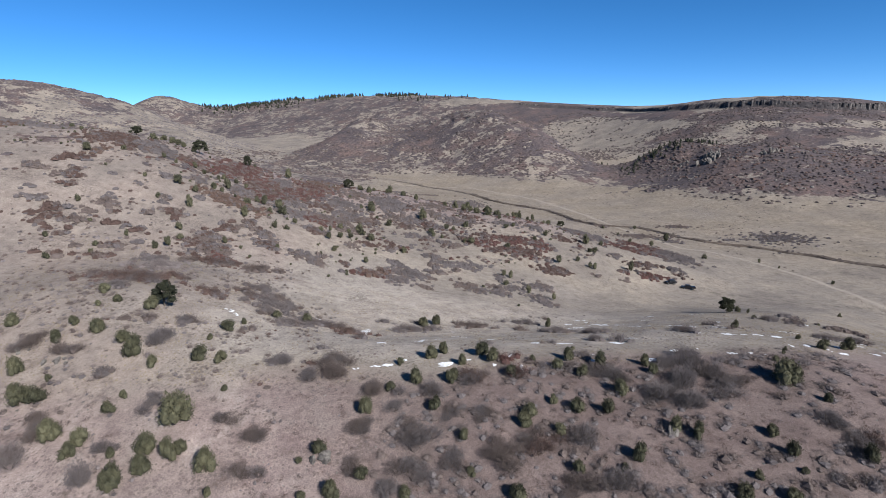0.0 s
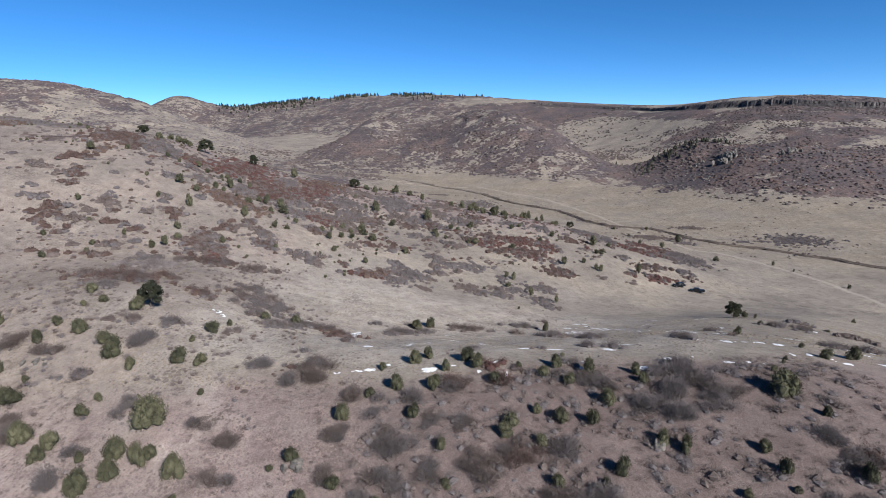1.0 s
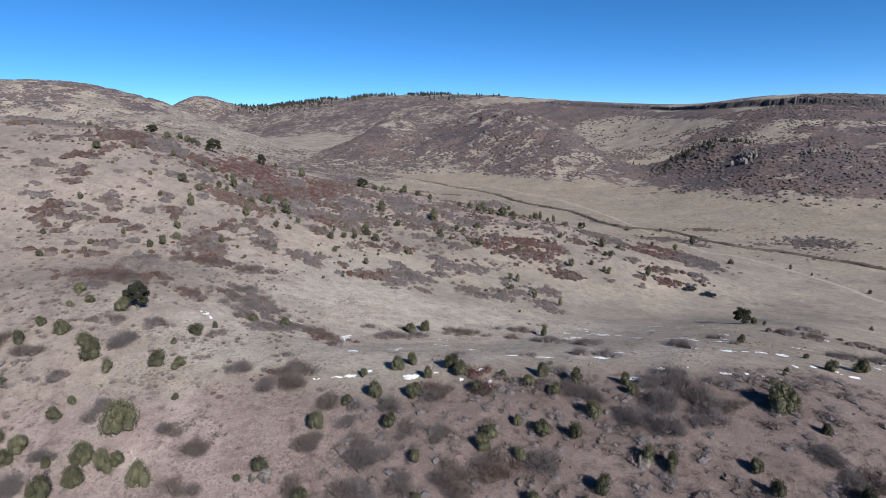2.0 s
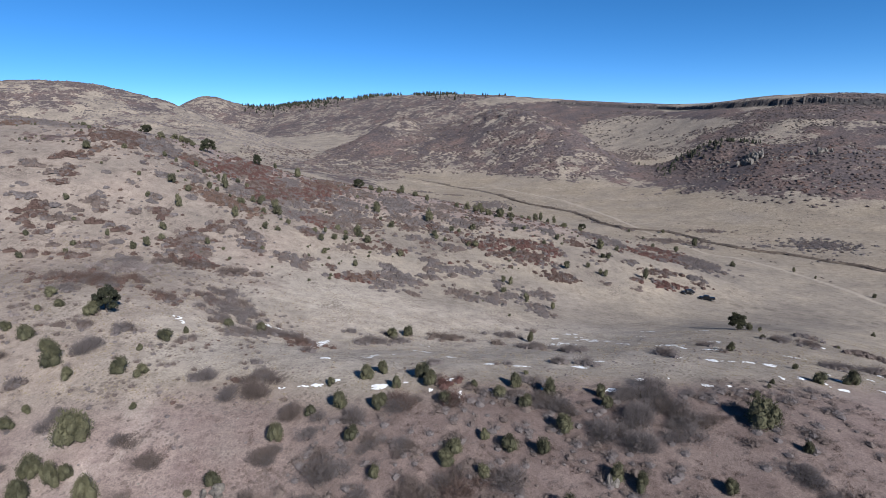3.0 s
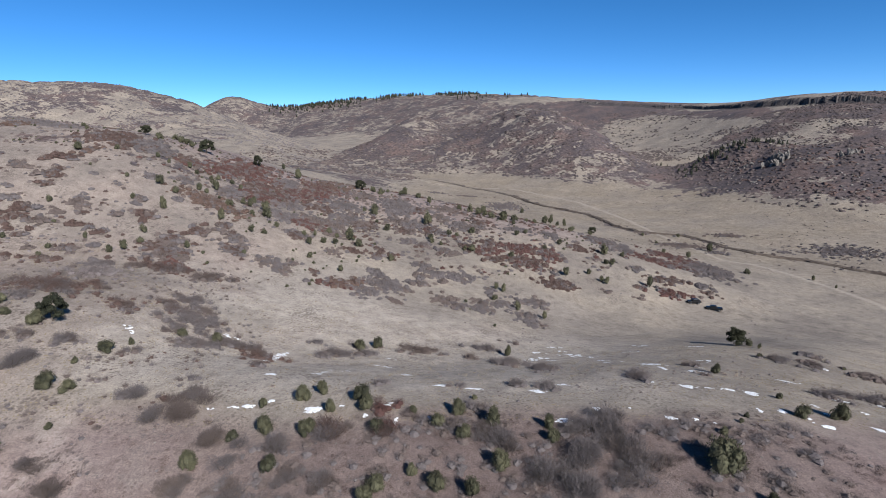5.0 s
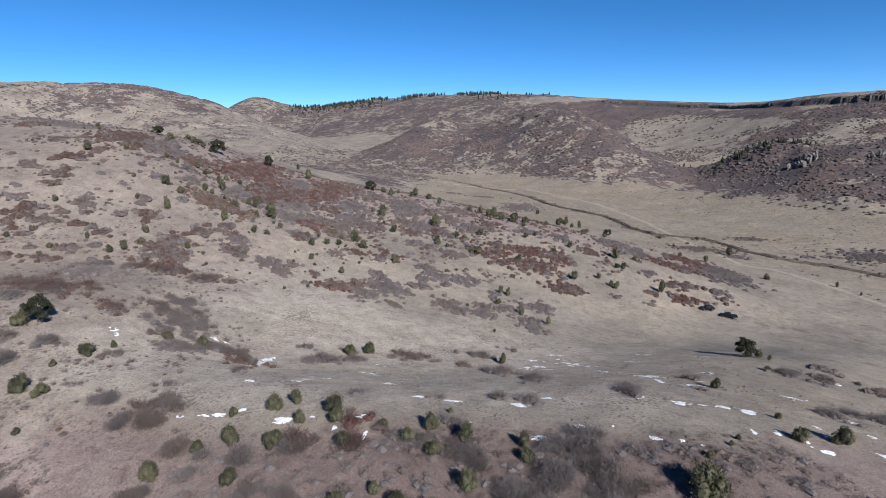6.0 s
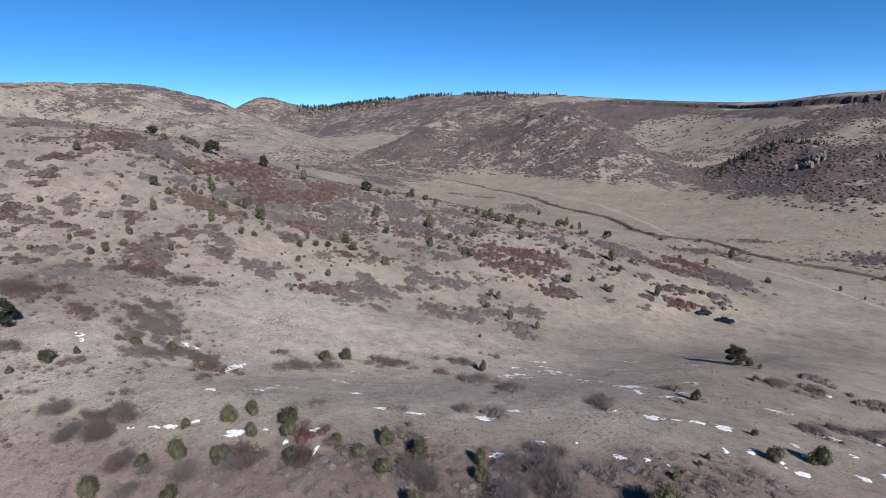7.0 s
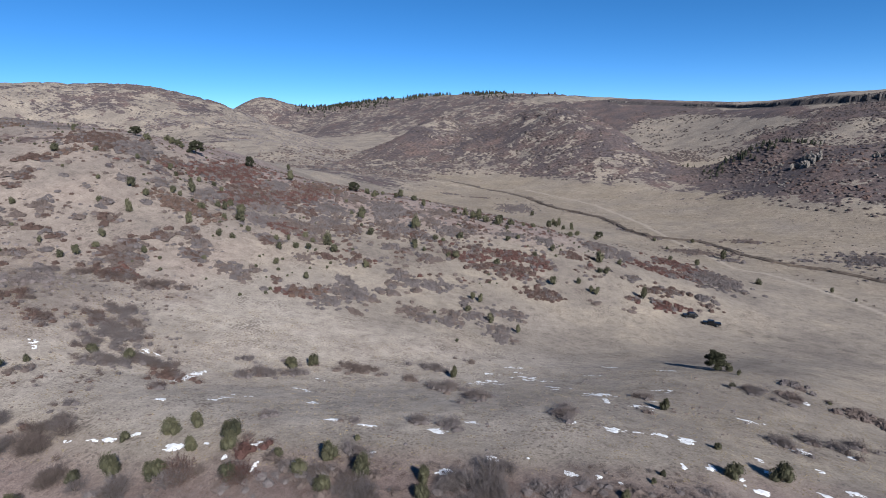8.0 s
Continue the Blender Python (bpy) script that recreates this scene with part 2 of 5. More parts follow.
swell(-395.4, 785.6, 38.47, 109.0, 201.0, 29.8)  # west slope
swell(-938.9, 798.5, 89.48, 124.1, 114.7, -0.6)  # west mountain back
swell(-1045.7, 1988.2, 94.24, 106.7, 153.8, 7.1)  # butte
swell(-116.0, 2121.3, 174.75, 576.3, 387.9, -9.6)  # pine ridge
swell(-893.7, 2259.5, 79.70, 439.1, 246.6, 9.8)  # ridge w
swell(117.3, 1619.5, 52.31, 260.8, 194.9, -21.9)  # back slope
swell(492.6, 1470.7, 46.31, 237.8, 179.6, -7.4)  # mesa w
swell(586.4, 1063.7, 84.93, 174.7, 212.1, 22.4)  # mesa e
swell(279.6, 949.3, -17.86, 136.3, 237.9, 9.1)  # plateau
swell(1392.7, 1194.7, 148.54, 419.7, 339.9, 1.3)  # mesa far e
swell(800.0, 1020.0, 11.00, 90.0, 90.0, 0.0)  # mesa end


def lattice(ix, iy, seed):
    n = np.sin(ix * 127.1 + iy * 311.7 + seed * 74.7) * 43758.5453
    return n - np.floor(n)


def value_noise(x, y, size, seed=0):
    """Smooth noise from -1 to 1 with cells of that size."""
    u, v = np.asarray(x) / size, np.asarray(y) / size
    iu, iv = np.floor(u), np.floor(v)
    fu, fv = u - iu, v - iv
    fu, fv = fu * fu * (3 - 2 * fu), fv * fv * (3 - 2 * fv)
    a = lattice(iu, iv, seed) * (1 - fu) + lattice(iu + 1, iv, seed) * fu
    b = lattice(iu, iv + 1, seed) * (1 - fu) + lattice(iu + 1, iv + 1, seed) * fu
    return 2 * (a * (1 - fv) + b * fv) - 1


def smooth(a, b, x):
    t = np.clip((x - a) / (b - a), 0, 1)
    return t * t * (3 - 2 * t)


def near_line(x, y, line):
    """The distance to a bent line in the plan."""
    best = np.full(np.shape(x), 1e9)
    for (ax, ay), (bx, by) in zip(line[:-1], line[1:]):
        dx, dy = bx - ax, by - ay
        t = np.clip(((x - ax) * dx + (y - ay) * dy) / (dx * dx + dy * dy), 0, 1)
        best = np.minimum(best, np.hypot(x - ax - t * dx, y - ay - t * dy))
    return best


CREEK = [(-145, 668), (-60, 640), (4, 590), (31, 554), (43, 522), (64, 486), (85, 464), (98, 435), (100, 405), (112, 384), (140, 374), (147, 359),
         (152, 342), (164, 323), (184, 308), (197, 291), (212, 270), (240, 235), (300, 180)]
TRACK = [(-260, 760), (-145, 650), (-60, 612), (32, 597), (90, 520), (118, 430), (128, 345), (136, 300), (148, 294), (156, 280), (161, 265),
         (165, 253), (169, 237), (169, 214), (160, 150)]
WHEELS = [(97, 203), (107, 200), (116, 199), (128, 195), (140, 191), (165, 186)]


RIM_X, RIM_Z = (127, 245, 349, 433, 475, 524, 565, 604, 654, 720), (152, 140, 130, 121, 114, 114, 115, 112, 106, 104)


def lava_cap(x, y):
    """How far the mesas' hard cap reaches, and the level of the cliff along its rim."""
    cap = smooth(170, 260, x) * smooth(600, 720, y) * smooth(2300, 1900, y)
    return cap, 3.0 + np.interp(x, RIM_X, RIM_Z) + 0.8 * value_noise(x, y, 130, 8) + 1.3 * value_noise(x, y, 24, 13)


def cliff_size(x):
    """The cliff stands full height on the near mesa and low on the far one."""
    return np.interp(x, (300, 470, 540), (0.35, 0.5, 0.9))


def height(x, y):
    """The ground's height at x, y (numbers or arrays)."""
    x, y = np.asarray(x, float), np.asarray(y, float)
    z = -2.16 + 0.05 * np.tanh((y - x - 300) / 300) + 26.15 * (1 - np.exp(-np.maximum(y - 420, 0) / 700))
    for cx, cy, rise, sx, sy, c, s in SWELLS:
        u, v = ((x - cx) * c + (y - cy) * s) / sx, ((y - cy) * c - (x - cx) * s) / sy
        z = z + rise * np.exp(-0.5 * (u * u + v * v))
    far = np.hypot(x, y)
    cap, level = lava_cap(x, y)
    rough = smooth(-2, 12, z) * smooth(40, 900, far) * (1 - 0.8 * cap)
    z = z + rough * (3.0 * value_noise(x, y, 85, 3) + 1.6 * value_noise(x, y, 37, 4))
    gully = 1 - np.abs(value_noise(x + 0.3 * y, y, 62, 21) + 0.5 * value_noise(x, y, 27, 22)) * 1.5
    z = z - smooth(20, 60, z - 0.03 * np.maximum(y - 600, 0)) * smooth(520, 640, far) * (1 - 0.7 * cap) * 3.5 * smooth(0.35, 1.0, gully)
    z = z + 0.25 * value_noise(x, y, 11, 5) + 0.10 * value_noise(x, y, 3.7, 6)
    step = z - level
    z = z + cap * cliff_size(x) * (6.0 * np.tanh(step / 0.7) - 3.0) * np.exp(-(step / 18) ** 2)
    # the creek has cut a ditch into the valley floor
    z = z - 0.6 * np.exp(-(near_line(x + 2.5 * value_noise(x, y, 9, 9), y + 2.5 * value_noise(x, y, 9, 10), CREEK) / 2.4) ** 2)
    return z


def grid_mesh(name, xs, ys, zs):
    """A sheet from 2D arrays of places; the second way round is closed."""
    rows, cols = xs.shape
    data = bpy.data.meshes.new(name)
    co = np.stack([xs, ys, zs], -1).reshape(-1, 3).astype(np.float32)
    i = np.arange(rows * cols).reshape(rows, cols)
    nxt = np.roll(i, -1, axis=1)
    quads = np.stack([i[:-1], nxt[:-1], nxt[1:], i[1:]], -1).reshape(-1, 4)
    data.vertices.add(len(co))
    data.vertices.foreach_set("co", co.ravel())
    data.loops.add(quads.size)
    data.loops.foreach_set("vertex_index", quads.ravel().astype(np.int32))
    data.polygons.add(len(quads))
    data.polygons.foreach_set("loop_start", np.arange(0, quads.size, 4, dtype=np.int32))
    data.polygons.foreach_set("use_smooth", np.ones(len(quads), bool))
    data.update(calc_edges=True)
    data.validate()
    return data


# one sheet of ground, in rings that widen with distance
radii = np.concatenate([np.geomspace(0.02, 36, 40)[:-1], np.geomspace(36, 700, 400)[:-1], np.geomspace(700, 950, 36)[:-1],
                        np.geomspace(950, 1650, 120)[:-1], np.geomspace(1650, 4700, 60)])
fine, coarse = np.radians(np.arange(-51, 49, 0.19)), np.radians(np.arange(49, 308.5, 3.0))
angles = -np.concatenate([fine, coarse])
A, R = np.meshgrid(angles, radii)
GX, GY = 18 + R * -np.sin(A), 11 + R * np.cos(A)
ground = new("ground", grid_mesh("ground", GX, GY, height(GX, GY)))
tagged(ground, "dry tan grass and reddish gravel hillsides around a wide valley", "ground", kind="structure")
ground.data.materials.append(MAT_GROUND)


def set_cover(name, values):
    ground.data.attributes.new(name, "FLOAT", "POINT").data.foreach_set("value", np.clip(values, 0, 1).astype(np.float32).ravel())


GZ = np.empty(GX.size * 3, np.float32)
ground.data.vertices.foreach_get("co", GZ)
GZ = GZ[2::3].reshape(GX.shape)
far = np.hypot(GX, GY)
gy = np.gradient(GZ, axis=0)
steep = np.abs(gy) / np.maximum(np.hypot(np.gradient(GX, axis=0), np.gradient(GY, axis=0)), 0.01)
warp = 9 * value_noise(GX, GY, 23, 11) + 4 * value_noise(GX, GY, 8, 12)
# reddish gravel on the slopes that fall towards the sun
brow = 77 + 0.08 * GX + 0.3 * warp
gravel = smooth(brow + 4, brow - 8, GY) * 0.85
gravel = np.maximum(gravel, smooth(-20, -60, GX + warp) * smooth(380, 300, GY) * 0.36)
gravel = np.maximum(gravel, smooth(225, 265, GY + warp - 0.1 * GX) * smooth(12, 22, GZ) * smooth(420, 380, far) * 0.8)
set_cover("soil", gravel)
def zone(x, y, rx, ry):
    return np.exp(-(((GX - x) / rx) ** 2 + ((GY - y) / ry) ** 2) ** 1.5)


hills = smooth(7, 18, GZ - 0.03 * np.maximum(GY - 600, 0)) * smooth(430, 560, far)
dense = 0.74 * hills
dense = np.where((GX < -230) & (far < 1350), 0.50 * hills, dense)
dense = np.where((far > 1250) & (GX > -900), 0.80 * hills, dense)
for x, y, rx, ry, more in ((-80, 880, 170, 130, 0.06), (70, 830, 120, 170, 0.10), (-165, 820, 45, 40, 0.35), (330, 590, 180, 130, 0.75), (580, 520, 220, 120, 0.7),
                           (520, 980, 300, 55, 0.65), (540, 840, 120, 50, 0.5), (440, 1210, 70, 40, 0.5), (190, 1530, 80, 40, 0.4), (330, 520, 70, 80, 0.45), (450, 620, 120, 90, 0.45), (250, 1380, 200, 110, 0.3), (-730, 1010, 110, 40, 0.25), (-725, 890, 60, 40, 0.30), (-610, 985, 40, 30, 0.30), (-510, 950, 40, 30, 0.25)):
    dense = dense + more * zone(x, y, rx, ry)
for x, y, rx, ry, less in ((285, 930, 120, 75, 0.8), (240, 1130, 110, 130, 0.55), (-330, 1080, 95, 330, 0.8), (-430, 1250, 120, 90, 0.5), (150, 1640, 160, 60, 0.8),
                           (-380, 2150, 160, 60, 0.6), (-50, 1080, 60, 40, 0.5), (-200, 1100, 70, 50, 0.5),
                           (-30, 2000, 130, 60, 0.7), (640, 1290, 340, 60, 0.9), (330, 1180, 110, 170, 0.62), (410, 1100, 80, 90, 0.25), (470, 900, 50, 60, 0.4), (600, 1060, 170, 30, 0.9), (420, 1000, 60, 16, 0.35), (-230, 1330, 70, 30, 0.4), (430, 850, 130, 24, 0.5)):
    dense = dense - less * zone(x, y, rx, ry)
BELT = [(210, 1450), (300, 1400), (395, 1340), (440, 1180), (475, 1060), (510, 985), (560, 930), (610, 900), (690, 890)]
BARE = [(345, 1230), (392, 1089), (442, 1024), (480, 953), (521, 904), (564, 869), (613, 849), (667, 840)]
dense = dense - 0.45 * np.exp(-(near_line(GX, GY, BARE) / 22) ** 4)
dense = dense - 1.0 * zone(-450, 1280, 100, 230) - 0.8 * zone(-300, 800, 60, 110) - 0.5 * zone(350, 1110, 60, 120) - 0.4 * zone(595, 776, 50, 25)
dense = np.where(hills > 0.2, dense + 0.9 * np.exp(-(near_line(GX, GY, BELT) / 30) ** 4), dense)
dense = np.maximum(dense, 0.36 * smooth(170, 240, far) * smooth(18, 34, GZ) * smooth(420, 380, far))
set_cover("scrub", dense)
set_cover("tan", smooth(260, 380, far) * smooth(16, 9, GZ - 0.03 * np.maximum(GY - 600, 0)) * 0.85)
# darker brown ground below the brow, strongest towards the middle of the slope
set_cover("dark_soil", smooth(-30, 0, GX + warp) * (0.45 + 0.55 * smooth(62, 44, GX + warp)) * smooth(brow + 1, brow - 6, GY) * 0.95)
track = smooth(1.7, 0.8, near_line(GX + 0.1 * warp, GY, TRACK)) * 0.75
ruts = smooth(0.55, 0.3, np.abs(near_line(GX, GY, WHEELS) - 0.8)) * 0.6
set_cover("dirt", track)
# creek band of dark earth and painted bank shade, plus fainter wheel ruts
set_cover("earth_bank_shade", np.maximum(smooth(3.2, 1.8, near_line(GX + 2.5 * value_noise(GX, GY, 9, 9), GY + 2.5 * value_noise(GX, GY, 9, 10), CREEK)) * 0.95, ruts * 0.6))
cap, level = lava_cap(GX, GY)
set_cover("lava", cap * np.maximum(smooth(0.50, 0.85, steep), 0.9 * np.exp(-((GZ - level + 3.0) / 6.0) ** 4)) * smooth(700, 900, far))
# pale, lifted grass tone beyond the brow, where the ground turns from the sun
set_cover("straw", smooth(-70, -30, GX + 2 * warp) * smooth(brow - 2, brow + 8, GY) * smooth(190, 130, GY + 2 * warp) * smooth(75, 30, GX + warp) * 0.9)


# the creek bed: a narrow gutter between low earth banks
def creek_bed():
    line = []
    for (ax, ay), (bx, by) in zip(CREEK[3:-1], CREEK[4:]):
        steps = max(2, int(math.hypot(bx - ax, by - ay) / 2.5))
        line += [(ax + (bx - ax) * k / steps, ay + (by - ay) * k / steps) for k in range(steps)]
    line = np.array(line)
    line = line + np.stack([2.6 * value_noise(line[:, 0], line[:, 1], 15, 9) + 1.2 * value_noise(line[:, 0], line[:, 1], 6, 19), 2.2 * value_noise(line[:, 0], line[:, 1], 15, 10)], -1)
    along = np.gradient(line, axis=0)
    along /= np.linalg.norm(along, axis=1, keepdims=True)
    across = np.stack([-along[:, 1], along[:, 0]], -1)
    wide = 1.15 + 0.7 * value_noise(line[:, 0], line[:, 1], 21, 14)
    rows = []
    for off, extra, up in ((-1, -1.2, -0.5), (-1, -0.3, 0.55), (-0.6, 0, 0.2), (0.6, 0, 0.2), (1, 0.3, 0.5), (1, 1.2, -0.5)):
        p = line + across * (off * wide + extra)[:, None]
        rows.append(np.stack([p[:, 0], p[:, 1], height(line[:, 0], line[:, 1]) + 0.3 + up], -1))
    verts = np.stack(rows, 1).reshape(-1, 3)
    n = len(rows)
    faces = [(i * n + j, i * n + j + 1, (i + 1) * n + j + 1, (i + 1) * n + j) for i in range(len(line) - 1) for j in range(n - 1)]
    data = bpy.data.meshes.new("creek bed")
    data.from_pydata(verts.tolist(), [], faces)
    data.materials.append(MAT_MUD)
    tagged(new("creek_bed", data), "dark earth creek bed winding across the dry valley", "creek", kind="structure")


creek_bed()


# ---- builders ----
rng = np.random.default_rng(7)


def tri_data(name, tris, mat, flat=True):
    """A mesh of loose triangles, from an array n x 3 x 3."""
    tris = np.asarray(tris, np.float32).reshape(-1, 3, 3)
    data = bpy.data.meshes.new(name)
    data.vertices.add(len(tris) * 3)
    data.vertices.foreach_set("co", tris.ravel())
    data.loops.add(len(tris) * 3)
    data.loops.foreach_set("vertex_index", np.arange(len(tris) * 3, dtype=np.int32))
    data.polygons.add(len(tris))
    data.polygons.foreach_set("loop_start", np.arange(0, len(tris) * 3, 3, dtype=np.int32))
    data.update(calc_edges=True)
    data.materials.append(mat)
    return data


def part(name, data, parent, label=""):
    ob = new(name, data)
    ob.parent = parent
    if label:
        tagged(ob, label)
    return ob


def sphere_ways(n):
    v = rng.normal(size=(n, 3))
    return v / np.linalg.norm(v, axis=1, keepdims=True)


def icosphere(level):
    bm = bmesh.new()
    bmesh.ops.create_icosphere(bm, subdivisions=level, radius=1)
    bm.verts.ensure_lookup_table()
    out = np.array([[v.co[:] for v in f.verts] for f in bm.faces])
    bm.free()
    return out


def lump(ways, seed, freq=2.0, depth=0.22):
    """An uneven outline: a radius for each way out of the middle."""
    flat = ways.reshape(-1, 3)
    r = np.array([1 + depth * noise.noise(Vector(w) * freq + Vector((seed * 7.3, 1.7, 0))) + 0.5 * depth * noise.noise(Vector(w) * freq * 2.6 + Vector((0, seed * 3.1, 5)))
                  for w in flat])
    return r.reshape(ways.shape[:-1])


def leaves(at, out, size, slim, lift):
    """One leafy spray at each place: a triangle that points out and up."""
    n = len(at)
    way = out + rng.normal(scale=0.55, size=(n, 3)) + np.array([0, 0, lift])
    way /= np.linalg.norm(way, axis=1, keepdims=True)
    side = np.cross(way, sphere_ways(n))
    side /= np.maximum(np.linalg.norm(side, axis=1, keepdims=True), 1e-6)
    size = size * rng.uniform(0.6, 1.3, (n, 1))
    return np.stack([at - side * size * slim - way * size * 0.4, at + side * size * slim - way * size * 0.4, at + way * size], 1)


def prism(a, b, ra, rb):
    """A three-sided tapered stick from a to b, as triangles."""
    a, b = np.asarray(a, float), np.asarray(b, float)
    way = (b - a) / max(np.linalg.norm(b - a), 1e-6)
    u = np.cross(way, (0.3, 0.9, 0.2))
    u /= np.linalg.norm(u)
    v = np.cross(way, u)
    ring = [(math.cos(k * 2.0944), math.sin(k * 2.0944)) for k in range(3)]
    lo, hi = [a + ra * (c * u + s * v) for c, s in ring], [b + rb * (c * u + s * v) for c, s in ring]
    out = []
    for k in range(3):
        j = (k + 1) % 3
        out += [(lo[k], lo[j], hi[j]), (lo[k], hi[j], hi[k])]
    return out


def evergreen_crown(seed, count=2600, open_form=False, spray=0.058, level=2):
    """A juniper's crown, 1 wide either way and 1 high, its foot at 0: a lumpy body and many sprays."""
    lobes = []
    for k in range(13 if open_form else 8):
        a = k * 2.4 + rng.uniform(-0.4, 0.4)
        d = rng.uniform(0.28, 0.72) if open_form else rng.uniform(0.16, 0.50)
        up = (0.28 + 0.050 * k) if open_form else rng.uniform(0.20, 0.72)
        lobes.append((d * math.cos(a) * (1.15 - up * 0.5), d * math.sin(a) * (1.15 - up * 0.5), up, rng.uniform(0.17, 0.27) if open_form else rng.uniform(0.27, 0.44)))
    lobes.append((0.05, 0.0, 0.84, 0.24) if open_form else (0, 0, 0.60, 0.42))
    tris = []
    ico = icosphere(level)
    for k, (cx, cy, cz, r) in enumerate(lobes):
        body = ico * (0.74 * r * lump(ico / np.linalg.norm(ico, axis=-1, keepdims=True), seed + k, 2.4, 0.36))[..., None]
        tris.append(body * (1, 1, 0.6 if open_form else 0.95) + (cx, cy, cz))
        ways = sphere_ways(count // len(lobes))
        ways[:, 2] = np.where(ways[:, 2] < -0.6, -ways[:, 2], ways[:, 2])
        at = ways * (r * lump(ways, seed + k, 2.4, 0.36) * rng.uniform(0.78, 1.12, len(ways)))[:, None] * (1, 1, 0.65 if open_form else 1) + (cx, cy, cz)
        tris.append(leaves(at, ways, spray, 0.42, 0.5))
    tris = np.concatenate([t.reshape(-1, 3, 3) for t in tris])
    tris[..., 2] = np.maximum(tris[..., 2], 0.02)
    return tris / np.array([1.0, 1.0, max(tris[..., 2].max(), 0.1)])


def trunk_tris(height_up=0.6, width=0.07):
    out = prism((0, 0, -0.15), (0.02, 0.01, height_up * 0.5), width, width * 0.7) + prism((0.02, 0.01, height_up * 0.5), (0, 0.02, height_up), width * 0.7, width * 0.3)
    for k in range(6):
        a, z = k * 1.05 + rng.uniform(-0.3, 0.3), height_up * rng.uniform(0.3, 0.8)
        out += prism((0, 0, z), (0.42 * math.cos(a), 0.42 * math.sin(a), z + 0.18), width * 0.4, width * 0.12)
    return np.array(out)


CROWNS = [tri_data("juniper crown", evergreen_crown(k), MAT_JUNIPER) for k in range(5)]
SMALL_CROWNS = [tri_data("small juniper crown", evergreen_crown(k + 9, 420, False, 0.11, 1), MAT_JUNIPER) for k in range(4)]
PINE_CROWNS = [tri_data("pinyon crown", evergreen_crown(k + 20, 2400, True, 0.058), MAT_PINE) for k in range(3)]
TRUNKS = [tri_data("trunk", trunk_tris(), MAT_BARK) for k in range(2)]
TALL_TRUNK = tri_data("tall trunk", trunk_tris(0.85, 0.05), MAT_BARK)
tree_count = 0


def tree(x, y, width, tall, kind="juniper", where="dry slope"):
    """One evergreen: an Empty at its foot with a trunk and a crown."""
    global tree_count
    tree_count += 1
    k = tree_count
    foot = new("juniper_tree" if kind == "juniper" else "pinyon_tree")
    foot.location = (x, y, float(height(x, y)) - 0.05)
    foot.rotation_euler = (0, 0, (k * 2.399) % 6.283)
    foot.scale = (width * 0.63, width * 0.63, tall * 1.16)
    size = "tall" if tall > 3.2 else "small" if tall < 1.6 else "round"
    label = "%s dark green %s %s" % (size, "juniper" if kind == "juniper" else "open-crowned pinyon", where)
    tagged(foot, label, "tree", "evergreens on the hillsides")
    part("trunk", TALL_TRUNK if kind != "juniper" else TRUNKS[k % 2], foot, "grey-brown bark trunk")
    pick = PINE_CROWNS[k % 3] if kind != "juniper" else CROWNS[k % 5] if math.hypot(x - 20, y - 12) < 130 else SMALL_CROWNS[k % 4]
    part("crown", pick, foot)
    return foot


PLACES = {"slope": "on the gravelly slope", "brow": "beside oak scrub on the gravel brow", "bench": "on the gravelly bench", "meadow": "in the dry meadow",
          "upper": "on the grassy upper hillside", "upper2": "on the grassy hillside", "crest": "along the scrubby crest", "spur": "among oak scrub on the spur",
          "valley": "on the valley floor", "ridge": "among oak scrub on the ridge"}


def grow(place, rows):
    for x, y, w, h in rows:
        open_form = w > 4.4 or (place == "meadow" and w > 3.5)
        tree(x, y, w, max(h, 0.7 * w), "pinyon" if open_form else "juniper", PLACES[place])


def bare_shrub(seed, leafy, count=250, girth=1.0):
    """An oak shrub, about 1 in radius and 1 high: stems that fan out and a dome of fine twigs, some with dry leaves."""
    stems, twigs = [], []
    for k in range(9):
        a, lean = k * 0.7 + rng.uniform(-0.3, 0.3), rng.uniform(0.15, 0.85)
        foot = np.array([0.18 * math.cos(a), 0.18 * math.sin(a), -0.08])
        mid = foot + np.array([0.4 * lean * math.cos(a), 0.4 * lean * math.sin(a), rng.uniform(0.26, 0.38)])
        tip = mid + np.array([0.35 * lean * math.cos(a + 0.3), 0.35 * lean * math.sin(a + 0.3), rng.uniform(0.22, 0.40) * (1.2 - 0.5 * lean)])
        stems += prism(foot, mid, 0.026, 0.017) + prism(mid, tip, 0.017, 0.007)
    ways = sphere_ways(count)
    ways[:, 2] = np.abs(ways[:, 2])
    outline = lump(ways, seed + 3, 1.6, 0.5)
    for w, full in zip(ways, outline):
        d = rng.uniform(0.25, 0.90) * full
        start = w * d * (1, 1, 0.85) + (0, 0, 0.06)
        way = w + np.array([0, 0, 0.25]) + rng.normal(scale=0.6, size=3)
        way /= np.linalg.norm(way)
        end = start + way * rng.uniform(0.10, 0.24)
        side = np.cross(way, rng.normal(size=3))
        side /= max(np.linalg.norm(side), 1e-6)
        r = rng.uniform(0.006, 0.012) * girth
        twigs += [(start + side * r, start - side * r, end)]
        if leafy:
            spot = start + (end - start) * rng.uniform(0.3, 0.9)
            twigs += [(spot - side * 0.024, spot + side * 0.024, spot + way * 0.055 + rng.normal(scale=0.02, size=3))]
    return np.array(stems), np.array(twigs)


SHRUBS = {k: [bare_shrub(i, k in "reo", 800 if k in "reo" else 1200, 1.15) for i in range(4)] for k in TWIGS}


